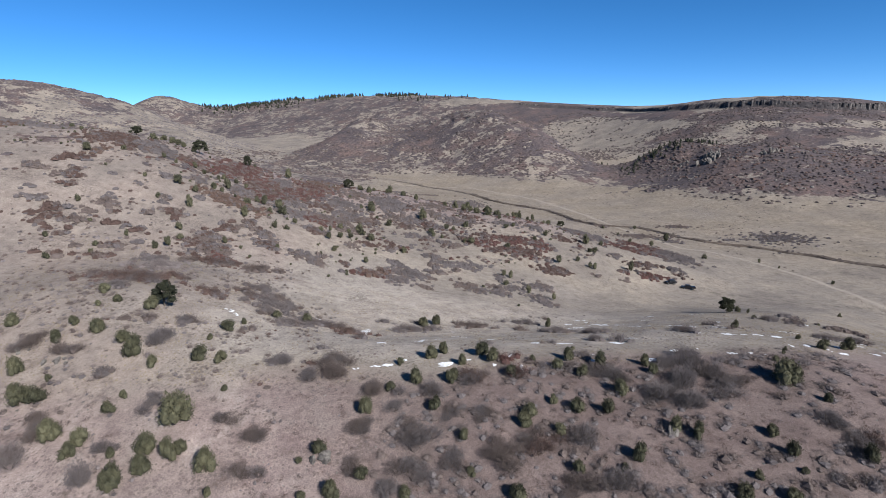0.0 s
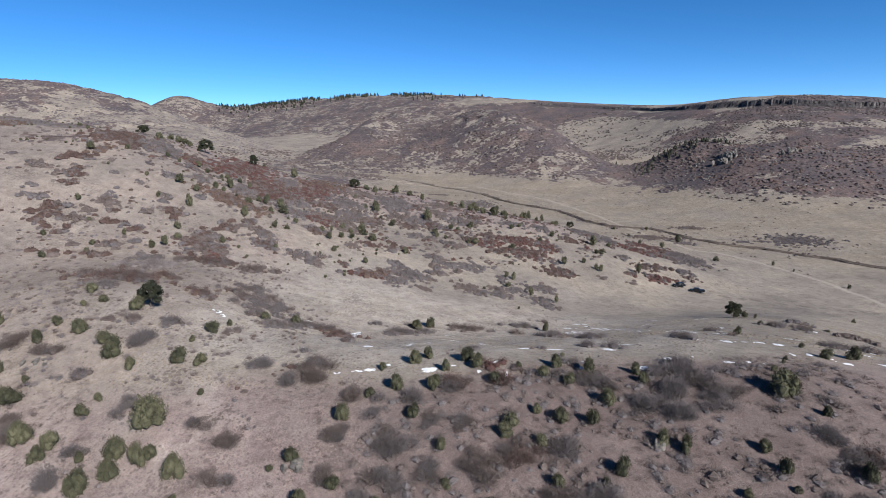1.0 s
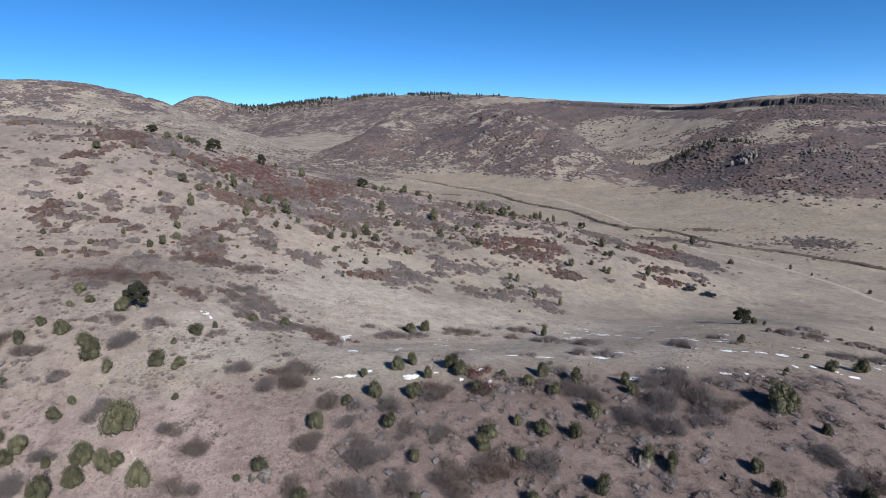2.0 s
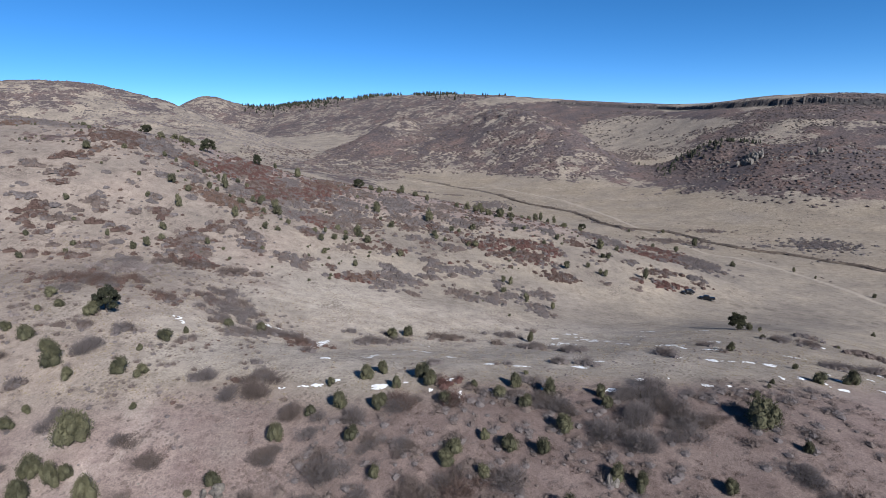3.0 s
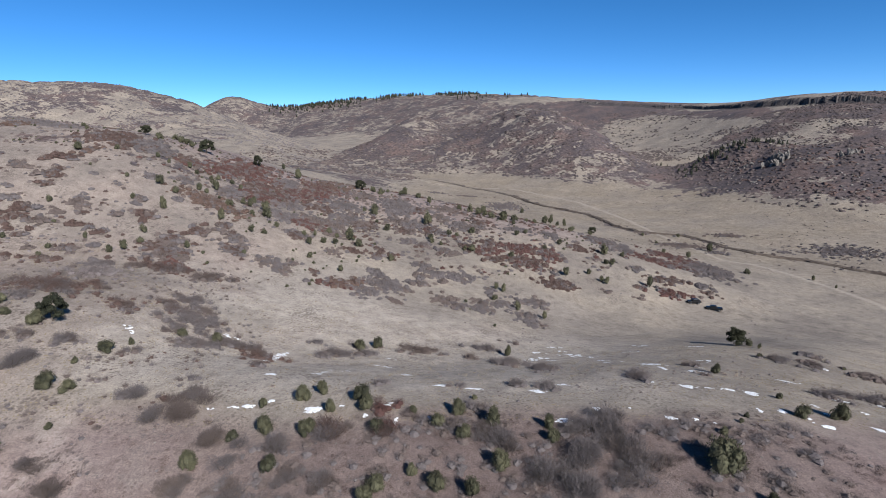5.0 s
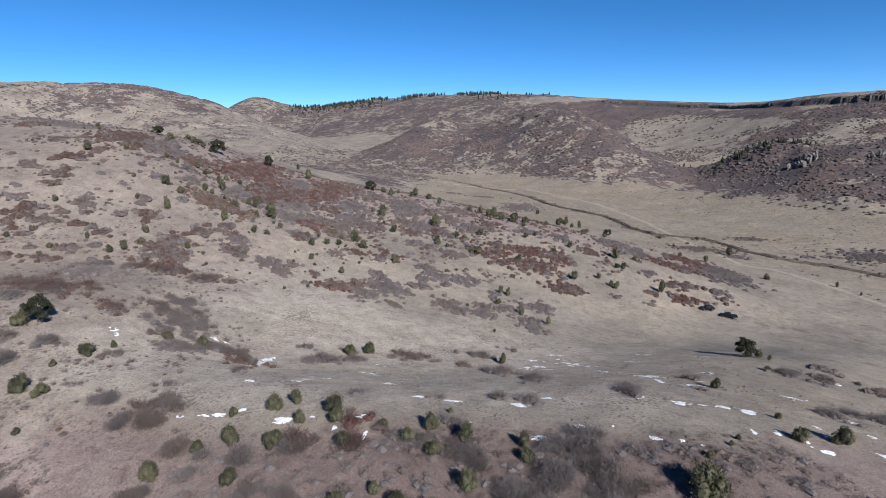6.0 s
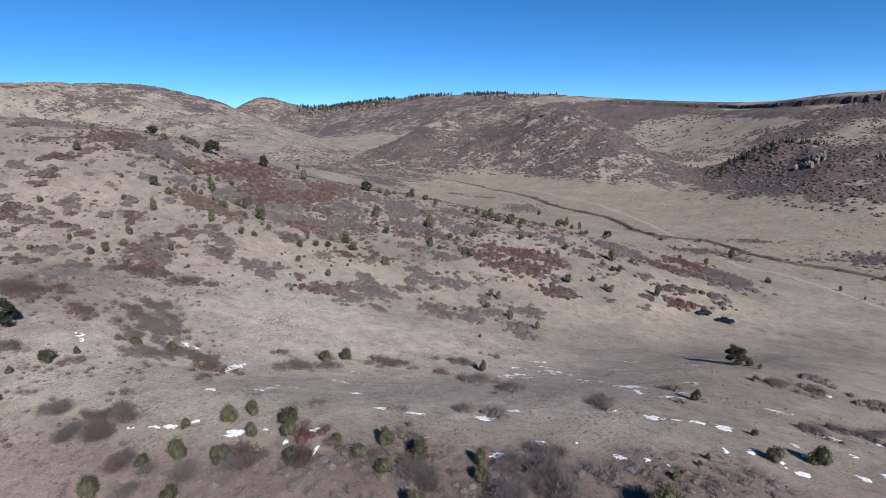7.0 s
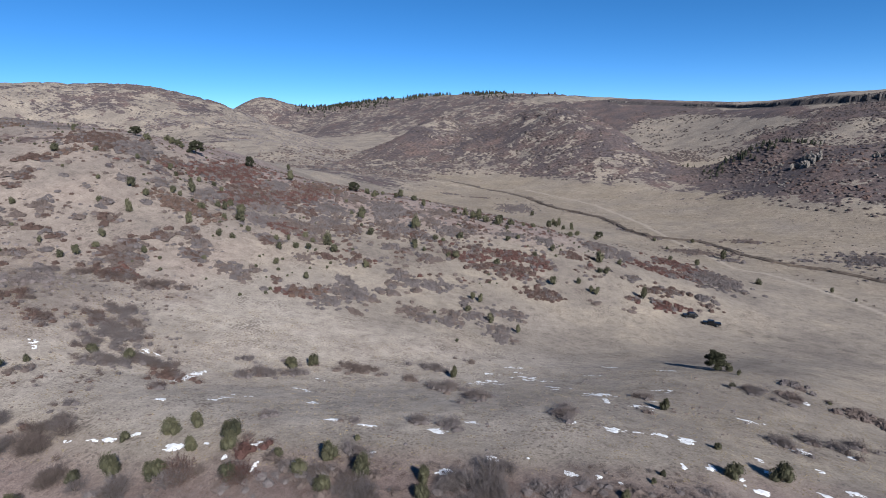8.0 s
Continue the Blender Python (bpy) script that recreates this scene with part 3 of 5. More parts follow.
def mass_shrub(seed, leafy):
    """A joined shrub: a small ragged heart and single twigs round it."""
    ico = icosphere(1)
    ico = ico[ico[..., 2].mean(1) > -0.2]
    heart = ico * (0.50 * lump(ico / np.linalg.norm(ico, axis=-1, keepdims=True), seed + 60, 1.9, 0.5))[..., None] * (1, 1, 0.8)
    return np.concatenate([heart, bare_shrub(seed + 5, leafy, 150 if leafy else 280, 2.0)[1]])


MASS_SHRUBS = {k: [mass_shrub(i, k in "reo") for i in range(3)] for k in TWIGS}
SHRUB_DATA = {k: [(tri_data("stems", s, MAT_BARK), tri_data("twigs", t, TWIGS[k])) for s, t in v] for k, v in SHRUBS.items()}
SHRUB_WORDS = {"g": "leafless grey oak shrub", "b": "brown leafless oak shrub", "r": "rust-coloured oak shrub with dry leaves",
               "e": "red-brown oak shrub with dry leaves", "o": "orange-brown oak shrub with dry leaves", "w": "pale silvery leafless shrub"}


def shrub_thing(x, y, r, h, kind, where):
    k = int(abs(x * 13.7 + y * 7.9)) % 4
    foot = new("oak_shrub", SHRUB_DATA[kind][k][0])
    foot.location, foot.rotation_euler, foot.scale = (x, y, float(height(x, y)) - 0.03), (0, 0, x * 5 + y), (r, r, h)
    tagged(foot, SHRUB_WORDS[kind] + " " + where, "shrub", "oak scrub")
    part("crown", SHRUB_DATA[kind][k][1], foot)


def dome(seed, rings, count, depth=0.3, flat=0.75):
    """A lumpy dome of few faces, 1 in radius, open below."""
    local = random.Random(seed)
    rows = []
    for j in range(rings):
        up = j / rings * math.pi / 2
        row = []
        for k in range(count):
            a = (k + 0.5 * (j % 2)) * 2 * math.pi / count
            r = 1 + depth * local.uniform(-1, 1)
            row.append((r * math.cos(up) * math.cos(a), r * math.cos(up) * math.sin(a), r * flat * math.sin(up) - (0.12 if j == 0 else 0)))
        rows.append(row)
    top = (local.uniform(-0.1, 0.1), local.uniform(-0.1, 0.1), flat * local.uniform(0.9, 1.1))
    tris = [(rows[-1][k], rows[-1][(k + 1) % count], top) for k in range(count)]
    for j in range(rings - 1):
        for k in range(count):
            m = (k + 1) % count
            tris += [(rows[j][k], rows[j][m], rows[j + 1][k]), (rows[j][m], rows[j + 1][m], rows[j + 1][k])]
    return np.array(tris)


def thicket_clump(seed):
    """A far oak clump: three lumpy heads and fine twigs over them."""
    heads = [(0.0, 0.0, 0.66), (0.42, 0.18, 0.50), (-0.30, 0.36, 0.46)]
    out = [dome(seed * 5 + i, 3, 6, 0.42, 0.85) * r * 0.86 + (x, y, 0) for i, (x, y, r) in enumerate(heads)]
    ways = sphere_ways(48)
    ways[:, 2] = np.abs(ways[:, 2])
    out.append(leaves(ways * rng.uniform(0.45, 0.85, (48, 1)) * (1, 1, 0.8), ways, 0.21, 0.17, 0.4))
    return np.concatenate(out)


CLUMPS = [thicket_clump(k) for k in range(6)]
FAR_CLUMPS = [np.concatenate([dome(k + 40, 2, 6, 0.35), leaves(np.array([[0.3, 0.2, 0.5], [-0.3, 0.1, 0.5], [0, -0.4, 0.4]]), np.array([[0.3, 0.2, 0.6], [-0.4, 0.1, 0.6], [0, -0.5, 0.6]]), 0.3, 0.35, 0.4)]) for k in range(6)]


def scatter_tris(templates, xs, ys, rs, hs):
    """Copies of the templates, turned and scaled, joined into one array of triangles."""
    out = []
    zs = height(np.asarray(xs), np.asarray(ys))
    for x, y, z, r, h in zip(xs, ys, zs, rs, hs):
        t = templates[rng.integers(len(templates))]
        a = rng.uniform(0, 6.283)
        c, s = math.cos(a), math.sin(a)
        out.append(np.stack([(t[..., 0] * c - t[..., 1] * s) * r + x, (t[..., 0] * s + t[..., 1] * c) * r + y, t[..., 2] * h + z - 0.05], -1))
    return np.concatenate(out) if out else np.zeros((0, 3, 3))


MASSED = {k: [] for k in TWIGS}
NEARBY = {"near": "on the red gravel slope", "near mid": "on the red gravel slope", "near west": "on the gravel slope", "near east": "on the gravel slope", "gully": "in the shallow gully",
          "flat": "in the dry meadow", "bank": "on the grassy bank"}
shrub_count = 0


def brush(place, rows):
    """Oak brush in oval patches: middle, half-widths and kind. Near ones stand singly, far ones are massed."""
    global shrub_count
    for x, y, rx, ry, kind in rows:
        if place in ("hill", "slope", "hilltop", "terrace"):
            rx, ry = rx * 1.2, ry * 1.2
        size = 1.75 if place == "scrub hill" else 1.45 if place.startswith("near") else 1.15 if math.hypot(x, y) < 125 else 1.25 if math.hypot(x, y) < 200 else 1.6
        n = max(3, int(rx * ry * 3.14 / (0.78 * size * size)))
        for k in range(n):
            a, d = rng.uniform(0, 6.283), abs(rng.normal(scale=0.62))
            px, py = x + rx * d * math.cos(a) * 0.92, y + ry * d * math.sin(a) * 0.92
            r = 1.25 * size * rng.uniform(0.55, 1.0) * min(1.0, 0.55 + 0.25 * min(rx, ry))
            h = r * rng.uniform(0.9, 1.3)
            if math.hypot(x, y) > 150:
                r, h = r * rng.uniform(0.6, 1.0), h * 0.8
            own = kind if rng.random() < 0.66 else "bg"[rng.integers(2)]
            if place in NEARBY and shrub_count < 299:
                shrub_count += 1
                shrub_thing(px, py, r * 1.15, h * 1.05, own, NEARBY[place])
            else:
                MASSED[own].append((px, py, r, h))


# ---- evergreens: place, crown width and height ----
grow("slope", [
    (-72.5, 85.0, 2.7, 2.1), (-61.7, 80.0, 2.1, 2.0), (-56.6, 82.6, 2.4, 2.3), (-61.8, 84.6, 1.8, 1.6),
    (-50.8, 79.8, 2.5, 2.2), (-47.9, 76.8, 3.3, 3.2), (-43.7, 74.6, 2.0, 1.7), (-63.2, 73.2, 2.2, 2.7),
    (-58.7, 67.5, 3.1, 2.9), (-56.4, 67.4, 3.1, 2.5), (-37.8, 76.9, 2.7, 2.4), (-34.4, 77.1, 2.3, 1.5),
    (-35.6, 64.7, 4.3, 3.9), (-50.4, 61.6, 2.7, 2.9), (-45.5, 65.8, 2.0, 1.7), (-46.4, 61.0, 2.5, 2.3),
    (-46.6, 59.1, 2.0, 2.1), (-37.5, 60.1, 2.7, 2.6), (-36.6, 57.3, 2.4, 2.5), (-34.2, 59.0, 2.0, 3.1),
    (-33.2, 60.1, 2.0, 1.9), (-29.0, 57.6, 2.8, 3.2), (-39.2, 55.3, 2.8, 3.1), (-41.4, 59.2, 1.2, 1.4),
])
grow("slope", [
    (-37.9, 88.7, 2.6, 1.5), (-36.6, 92.8, 1.2, 1.3), (-44.7, 68.3, 1.3, 1.2), (-27.7, 54.7, 0.9, 1.3),
    (-31.4, 70.3, 1.1, 0.9), (-57.2, 71.4, 1.0, 1.0),
])
grow("brow", [
    (-2.0, 79.8, 2.6, 2.3), (-0.1, 82.0, 2.0, 1.9), (6.1, 79.7, 2.4, 2.1), (7.5, 77.0, 2.1, 2.2),
    (-6.8, 77.9, 1.3, 1.1), (-4.1, 72.6, 2.2, 2.5), (1.5, 73.0, 1.8, 1.7), (-10.8, 66.8, 2.0, 2.5),
    (-1.3, 67.1, 1.9, 2.1), (-7.7, 71.3, 1.7, 1.2), (10.0, 72.7, 2.0, 1.9), (19.2, 77.1, 2.1, 2.0),
    (17.0, 74.4, 1.8, 1.7), (20.3, 72.5, 1.8, 1.9), (11.5, 65.2, 2.5, 1.5), (10.7, 63.7, 2.1, 1.9),
    (15.0, 67.2, 1.3, 1.4), (17.9, 65.6, 2.0, 2.1), (-15.9, 60.5, 2.0, 2.1), (2.5, 62.0, 1.4, 1.8),
    (15.0, 62.1, 1.7, 1.5), (-13.5, 55.3, 2.2, 2.1), (8.4, 54.2, 2.2, 1.9), (16.0, 56.7, 1.6, 1.8),
])
grow("brow", [
    (-10.1, 57.4, 1.9, 1.7), (-4.7, 55.2, 1.9, 1.3), (3.1, 57.5, 1.5, 0.9), (-16.9, 54.9, 1.2, 1.0),
    (13.6, 76.5, 1.1, 1.1), (-18.1, 59.1, 1.0, 0.9),
])
grow("bench", [
    (23.6, 75.0, 2.3, 2.4), (30.3, 75.0, 1.6, 1.7), (30.6, 72.5, 1.6, 1.5), (24.6, 68.4, 2.3, 2.2),
    (21.8, 64.7, 1.8, 2.3), (29.1, 60.9, 1.9, 2.1), (31.5, 59.7, 1.7, 2.1), (47.8, 68.7, 3.8, 3.4),
    (40.2, 59.1, 1.6, 1.6), (40.8, 55.8, 1.7, 2.1), (23.4, 57.5, 1.9, 2.4), (21.4, 56.3, 1.1, 1.0),
    (33.3, 51.9, 1.8, 1.9), (38.2, 51.2, 1.8, 1.5), (48.9, 54.6, 1.9, 2.3), (61.4, 81.1, 2.0, 1.7),
    (66.6, 82.2, 2.5, 2.1), (50.4, 64.1, 1.1, 1.3), (41.0, 53.8, 0.9, 0.8), (35.8, 53.9, 1.2, 1.1),
    (62.1, 88.0, 1.0, 0.9), (54.2, 79.3, 0.7, 0.7), (49.9, 74.8, 1.0, 0.9),
])
grow("meadow", [
    (-38.8, 83.5, 1.1, 1.1), (0.9, 72.4, 1.7, 1.9), (2.8, 76.7, 1.6, 1.9), (-4.7, 116.6, 3.1, 2.2),
    (-1.8, 120.1, 2.2, 2.5), (25.6, 124.0, 1.6, 2.5), (21.0, 81.4, 0.8, 0.6), (78.7, 141.0, 5.6, 3.7),
    (80.8, 139.5, 2.0, 1.8), (81.4, 135.6, 1.1, 1.3), (60.0, 103.9, 1.7, 1.8), (53.0, 77.8, 0.6, 0.6),
    (76.3, 124.3, 1.5, 1.0), (92.2, 124.0, 0.9, 0.6),
])
grow("upper", [
    (-123.0, 188.0, 3.5, 3.1), (-135.7, 242.5, 5.5, 3.7), (-124.7, 235.5, 3.9, 3.1), (-131.3, 257.3, 4.0, 2.8),
    (-124.1, 250.6, 3.9, 3.3), (-122.0, 251.5, 3.7, 2.7), (-111.3, 248.4, 7.7, 5.9), (-96.8, 268.3, 4.5, 5.3),
    (-78.0, 272.0, 4.0, 5.3), (-89.6, 181.9, 3.4, 3.2), (-105.7, 205.5, 2.1, 2.0), (-100.7, 204.5, 1.7, 1.8),
    (-157.3, 232.9, 2.9, 2.0), (-143.5, 217.8, 1.8, 1.7), (-116.4, 198.6, 2.5, 1.5), (-106.5, 155.4, 2.1, 2.1),
    (-98.3, 147.0, 1.6, 1.1), (-111.4, 178.7, 1.1, 1.0), (-80.2, 168.3, 2.5, 4.1), (-89.5, 167.8, 2.1, 1.8),
    (-99.0, 178.9, 1.7, 1.6), (-97.6, 212.3, 2.2, 1.8), (-65.7, 175.7, 2.6, 3.5), (-79.7, 198.4, 3.3, 4.3),
])
grow("upper", [
    (-81.9, 191.6, 2.4, 2.1),
])
grow("upper2", [
    (-60.7, 197.0, 3.7, 3.9), (-52.2, 186.1, 2.3, 2.0), (-56.2, 176.1, 2.6, 2.3), (-83.3, 180.1, 2.6, 2.4),
    (-79.0, 215.1, 2.2, 2.1), (-67.3, 201.4, 2.9, 2.6), (-77.1, 153.8, 2.6, 2.4), (-74.4, 148.4, 2.5, 1.8),
    (-75.1, 142.7, 2.4, 2.8), (-77.0, 139.8, 2.1, 2.2), (-86.6, 143.7, 1.5, 1.9), (-89.9, 135.2, 2.0, 1.4),
    (-87.9, 130.0, 1.7, 1.3), (-103.1, 136.0, 1.7, 1.5), (-94.7, 124.0, 2.1, 1.7), (-63.6, 152.7, 1.9, 2.2),
    (-50.5, 159.2, 2.0, 1.7), (-63.7, 96.5, 2.2, 1.7), (-59.2, 92.9, 2.0, 1.2), (-61.5, 90.8, 1.4, 1.0),
    (-51.2, 93.6, 5.2, 4.4), (-52.4, 91.6, 2.8, 2.6), (-27.9, 103.5, 2.2, 2.0), (-33.3, 101.7, 2.1, 1.7),
])
grow("crest", [
    (-49.9, 283.1, 6.4, 3.7), (-44.3, 286.9, 3.0, 2.5), (-38.4, 278.6, 2.3, 2.4), (-29.2, 295.3, 3.7, 4.5),
    (-13.9, 281.0, 2.9, 3.6), (1.2, 280.6, 2.9, 2.7), (6.7, 280.1, 3.5, 4.2), (11.1, 275.1, 4.0, 3.9),
    (14.2, 272.2, 3.3, 3.2), (23.6, 268.7, 4.4, 4.0), (28.9, 275.7, 3.4, 3.0), (47.6, 342.6, 4.2, 4.4),
    (52.1, 355.9, 2.9, 3.8), (61.8, 363.8, 3.0, 4.7), (56.4, 351.5, 2.9, 3.0), (-33.1, 245.3, 4.1, 4.0),
    (-9.2, 240.8, 4.0, 4.2), (-22.8, 224.3, 3.3, 2.9), (-37.3, 243.4, 2.0, 2.1), (-38.8, 199.8, 2.9, 2.6),
    (-39.6, 182.2, 2.3, 2.4), (-35.5, 198.4, 2.1, 1.7), (-32.3, 203.9, 3.8, 4.0), (-26.9, 196.1, 3.3, 3.0),
])
grow("spur", [
    (-33.6, 190.5, 2.4, 2.1), (-35.8, 172.4, 2.2, 1.9), (-14.4, 192.0, 2.8, 2.5), (-25.2, 169.3, 2.1, 2.2),
    (-4.9, 222.4, 2.8, 2.4), (-0.4, 218.0, 1.8, 1.7), (9.1, 217.1, 2.2, 2.1), (4.6, 230.6, 2.4, 2.0),
    (21.8, 185.6, 1.9, 2.4), (24.3, 185.4, 1.9, 2.8), (28.6, 172.0, 2.5, 3.0), (36.5, 168.7, 1.7, 2.6),
    (46.9, 209.8, 3.0, 3.2), (55.9, 215.0, 2.2, 2.3), (47.2, 241.0, 2.9, 2.6), (40.3, 230.2, 2.4, 2.2),
    (33.2, 247.8, 2.3, 1.9), (56.2, 280.8, 3.4, 1.8), (73.0, 329.7, 3.4, 2.1), (59.8, 210.3, 2.1, 2.3),
    (62.1, 211.3, 1.9, 2.0), (64.5, 228.7, 2.8, 2.0), (73.6, 243.5, 2.5, 2.3), (77.8, 214.1, 2.6, 4.6),
])
grow("valley", [
    (115.4, 288.9, 3.5, 3.1), (137.5, 322.6, 3.9, 4.8), (134.5, 267.2, 3.2, 2.8), (162.9, 266.9, 1.9, 2.5),
    (165.9, 255.1, 1.3, 1.6), (172.2, 226.7, 1.8, 1.9), (127.4, 162.9, 1.3, 1.4), (103.5, 289.6, 2.7, 2.5),
    (134.0, 367.0, 3.4, 2.4), (111.9, 366.6, 2.2, 2.0), (113.1, 338.1, 2.1, 1.8),
])
grow("ridge", [
    (-118.4, 249.1, 3.1, 2.7), (-96.1, 210.0, 2.2, 1.8), (-91.5, 206.9, 2.1, 1.8), (-87.0, 208.5, 2.2, 1.8),
    (-87.1, 213.6, 2.2, 2.1), (-81.0, 189.9, 2.4, 2.1), (-78.5, 190.0, 2.0, 1.7), (-83.9, 218.0, 2.3, 2.1),
    (-133.1, 383.1, 3.2, 4.2), (-73.9, 189.8, 1.6, 1.2), (-68.6, 186.7, 3.5, 1.6), (-68.1, 195.0, 2.4, 2.3),
    (-65.7, 195.3, 2.4, 3.0), (-61.1, 187.3, 2.3, 2.0), (-58.0, 191.6, 4.0, 3.3), (-52.7, 177.5, 2.2, 1.9),
    (-43.5, 188.1, 2.3, 2.1), (-41.1, 191.8, 1.6, 2.1), (-36.7, 188.0, 2.7, 2.1), (-31.1, 200.5, 3.3, 3.1),
    (-32.1, 240.4, 4.0, 3.7), (-28.7, 230.9, 1.9, 1.5), (-43.2, 284.5, 2.4, 1.9), (-38.8, 281.9, 3.5, 3.1),
])
grow("ridge", [
    (-37.4, 291.7, 2.4, 1.9), (-30.1, 289.7, 3.0, 2.5), (-44.9, 258.4, 2.1, 1.7), (-9.3, 244.2, 4.0, 5.3),
    (-21.8, 294.2, 4.2, 2.5), (13.3, 281.1, 3.5, 4.2), (17.3, 270.9, 4.4, 2.9), (23.3, 278.0, 4.6, 3.6),
    (27.9, 279.3, 2.9, 2.4), (27.9, 259.9, 2.1, 2.2), (37.0, 440.9, 3.7, 3.8), (51.4, 384.2, 4.0, 4.2),
    (54.8, 378.6, 3.1, 5.7), (34.5, 280.8, 2.3, 1.8), (38.9, 289.6, 3.0, 1.9), (63.4, 332.9, 4.1, 2.9),
    (75.5, 337.8, 5.5, 2.9), (1.5, 230.2, 2.8, 2.5), (10.5, 237.9, 3.4, 2.6), (-4.1, 219.3, 2.7, 2.4),
    (11.8, 216.8, 3.6, 2.8), (61.3, 209.0, 2.1, 2.2), (65.3, 238.7, 3.9, 4.6), (67.2, 230.3, 3.3, 2.5),
])
grow("ridge", [
    (21.6, 176.6, 2.6, 1.5), (29.2, 243.1, 3.0, 1.6), (26.9, 217.0, 3.1, 1.9),
])

# ---- oak brush: middle, half-widths, kind ----
brush("near", [
    (37.1, 74.4, 2.4, 4.3, "g"), (39.0, 69.4, 2.2, 4.4, "g"), (33.7, 70.0, 2.0, 3.0, "g"), (33.2, 65.2, 2.3, 2.2, "g"),
    (29.3, 66.8, 1.9, 2.3, "g"), (33.2, 75.3, 1.3, 2.6, "g"), (48.8, 61.1, 1.4, 2.1, "g"), (49.2, 57.8, 1.4, 2.7, "g"),
    (51.2, 56.4, 1.0, 1.8, "r"), (25.0, 71.4, 1.6, 2.2, "g"), (23.1, 73.1, 1.7, 1.9, "b"), (17.5, 61.2, 1.8, 2.1, "g"),
    (13.0, 60.0, 1.4, 1.6, "r"), (20.5, 54.7, 2.6, 1.7, "g"), (15.4, 55.3, 2.3, 1.7, "b"), (10.3, 72.7, 1.7, 1.8, "e"),
])
brush("near mid", [
    (-3.4, 62.5, 2.2, 2.4, "g"), (-4.4, 58.8, 2.1, 1.8, "g"), (6.6, 59.5, 2.1, 2.3, "b"), (0.9, 58.5, 1.7, 1.8, "g"),
    (5.8, 65.8, 1.9, 1.4, "g"), (-1.8, 70.4, 1.6, 1.8, "b"), (-6.8, 68.3, 1.2, 2.1, "g"), (-10.2, 70.6, 1.6, 2.3, "b"),
    (-11.0, 64.1, 1.5, 3.0, "b"), (-16.8, 74.8, 2.6, 1.9, "b"), (-20.4, 74.0, 1.7, 1.4, "g"), (1.3, 66.7, 1.2, 2.3, "g"),
    (-6.6, 56.0, 2.0, 1.3, "g"), (-11.6, 58.2, 2.1, 1.4, "b"), (4.1, 72.3, 2.1, 1.7, "r"), (10.3, 61.1, 1.4, 1.6, "b"),
])
brush("near west", [
    (-39.4, 67.4, 1.9, 1.3, "g"), (-29.6, 64.9, 1.1, 1.4, "b"), (-24.7, 62.4, 1.8, 1.6, "b"), (-24.8, 77.7, 1.5, 1.6, "g"),
    (-17.2, 79.5, 2.0, 1.4, "g"), (-24.1, 57.1, 1.7, 1.4, "b"), (-43.1, 60.3, 1.4, 1.1, "g"), (-43.2, 55.8, 2.0, 1.5, "g"),
    (-53.3, 58.6, 2.1, 1.8, "w"), (-52.7, 61.9, 2.2, 1.4, "g"), (-54.6, 64.6, 2.3, 1.1, "b"), (-46.0, 81.7, 1.9, 2.3, "g"),
    (-65.9, 79.6, 2.2, 2.5, "b"), (-57.3, 77.4, 2.6, 1.5, "b"), (-50.1, 72.5, 2.5, 1.5, "b"),
])
brush("near east", [
    (47.2, 51.8, 1.9, 1.4, "g"), (44.3, 52.5, 1.6, 1.4, "b"), (32.4, 52.5, 1.9, 1.3, "r"), (40.6, 51.6, 1.6, 1.0, "b"),
    (30.8, 58.2, 1.7, 1.2, "b"), (23.4, 53.8, 1.9, 1.3, "g"), (44.9, 65.4, 1.1, 0.9, "b"), (47.7, 56.7, 1.3, 1.3, "g"),
])
brush("gully", [
    (-43.4, 118.4, 3.7, 2.3, "g"), (-40.3, 117.1, 2.4, 2.0, "g"), (-41.4, 107.1, 1.7, 1.4, "g"), (-36.9, 109.2, 3.4, 2.5, "g"),
    (-36.5, 102.1, 1.6, 1.2, "b"), (-33.2, 111.1, 2.3, 1.9, "g"), (-30.1, 100.1, 3.1, 2.2, "g"), (-27.0, 104.9, 3.3, 2.0, "g"),
    (-22.5, 104.7, 2.2, 2.3, "g"), (-18.8, 102.1, 1.6, 3.2, "r"), (-34.3, 91.0, 1.4, 1.5, "g"), (-35.8, 88.7, 0.9, 0.7, "b"),
    (-50.9, 88.1, 2.3, 1.5, "b"), (-44.6, 88.5, 2.3, 1.8, "g"), (-55.2, 86.9, 2.3, 1.1, "b"),
])
brush("flat", [
    (-7.3, 110.3, 2.3, 2.6, "g"), (-2.8, 113.6, 2.6, 3.0, "g"), (-6.1, 118.5, 2.5, 1.2, "g"), (7.7, 122.7, 3.8, 1.9, "b"),
    (20.4, 128.3, 4.6, 2.3, "g"), (27.0, 137.2, 2.1, 1.2, "b"), (25.9, 114.5, 3.5, 5.8, "g"), (31.8, 107.3, 2.8, 5.3, "g"),
    (17.8, 118.6, 1.5, 1.8, "b"), (6.9, 86.7, 1.8, 1.6, "g"), (18.9, 86.7, 2.0, 1.0, "g"), (26.3, 88.3, 2.2, 1.9, "g"),
    (30.7, 88.2, 1.8, 2.0, "g"), (90.1, 132.7, 2.6, 4.1, "g"), (79.3, 123.1, 3.0, 3.9, "g"), (45.4, 94.4, 2.0, 3.8, "g"),
    (85.9, 122.4, 2.4, 2.8, "b"),
])
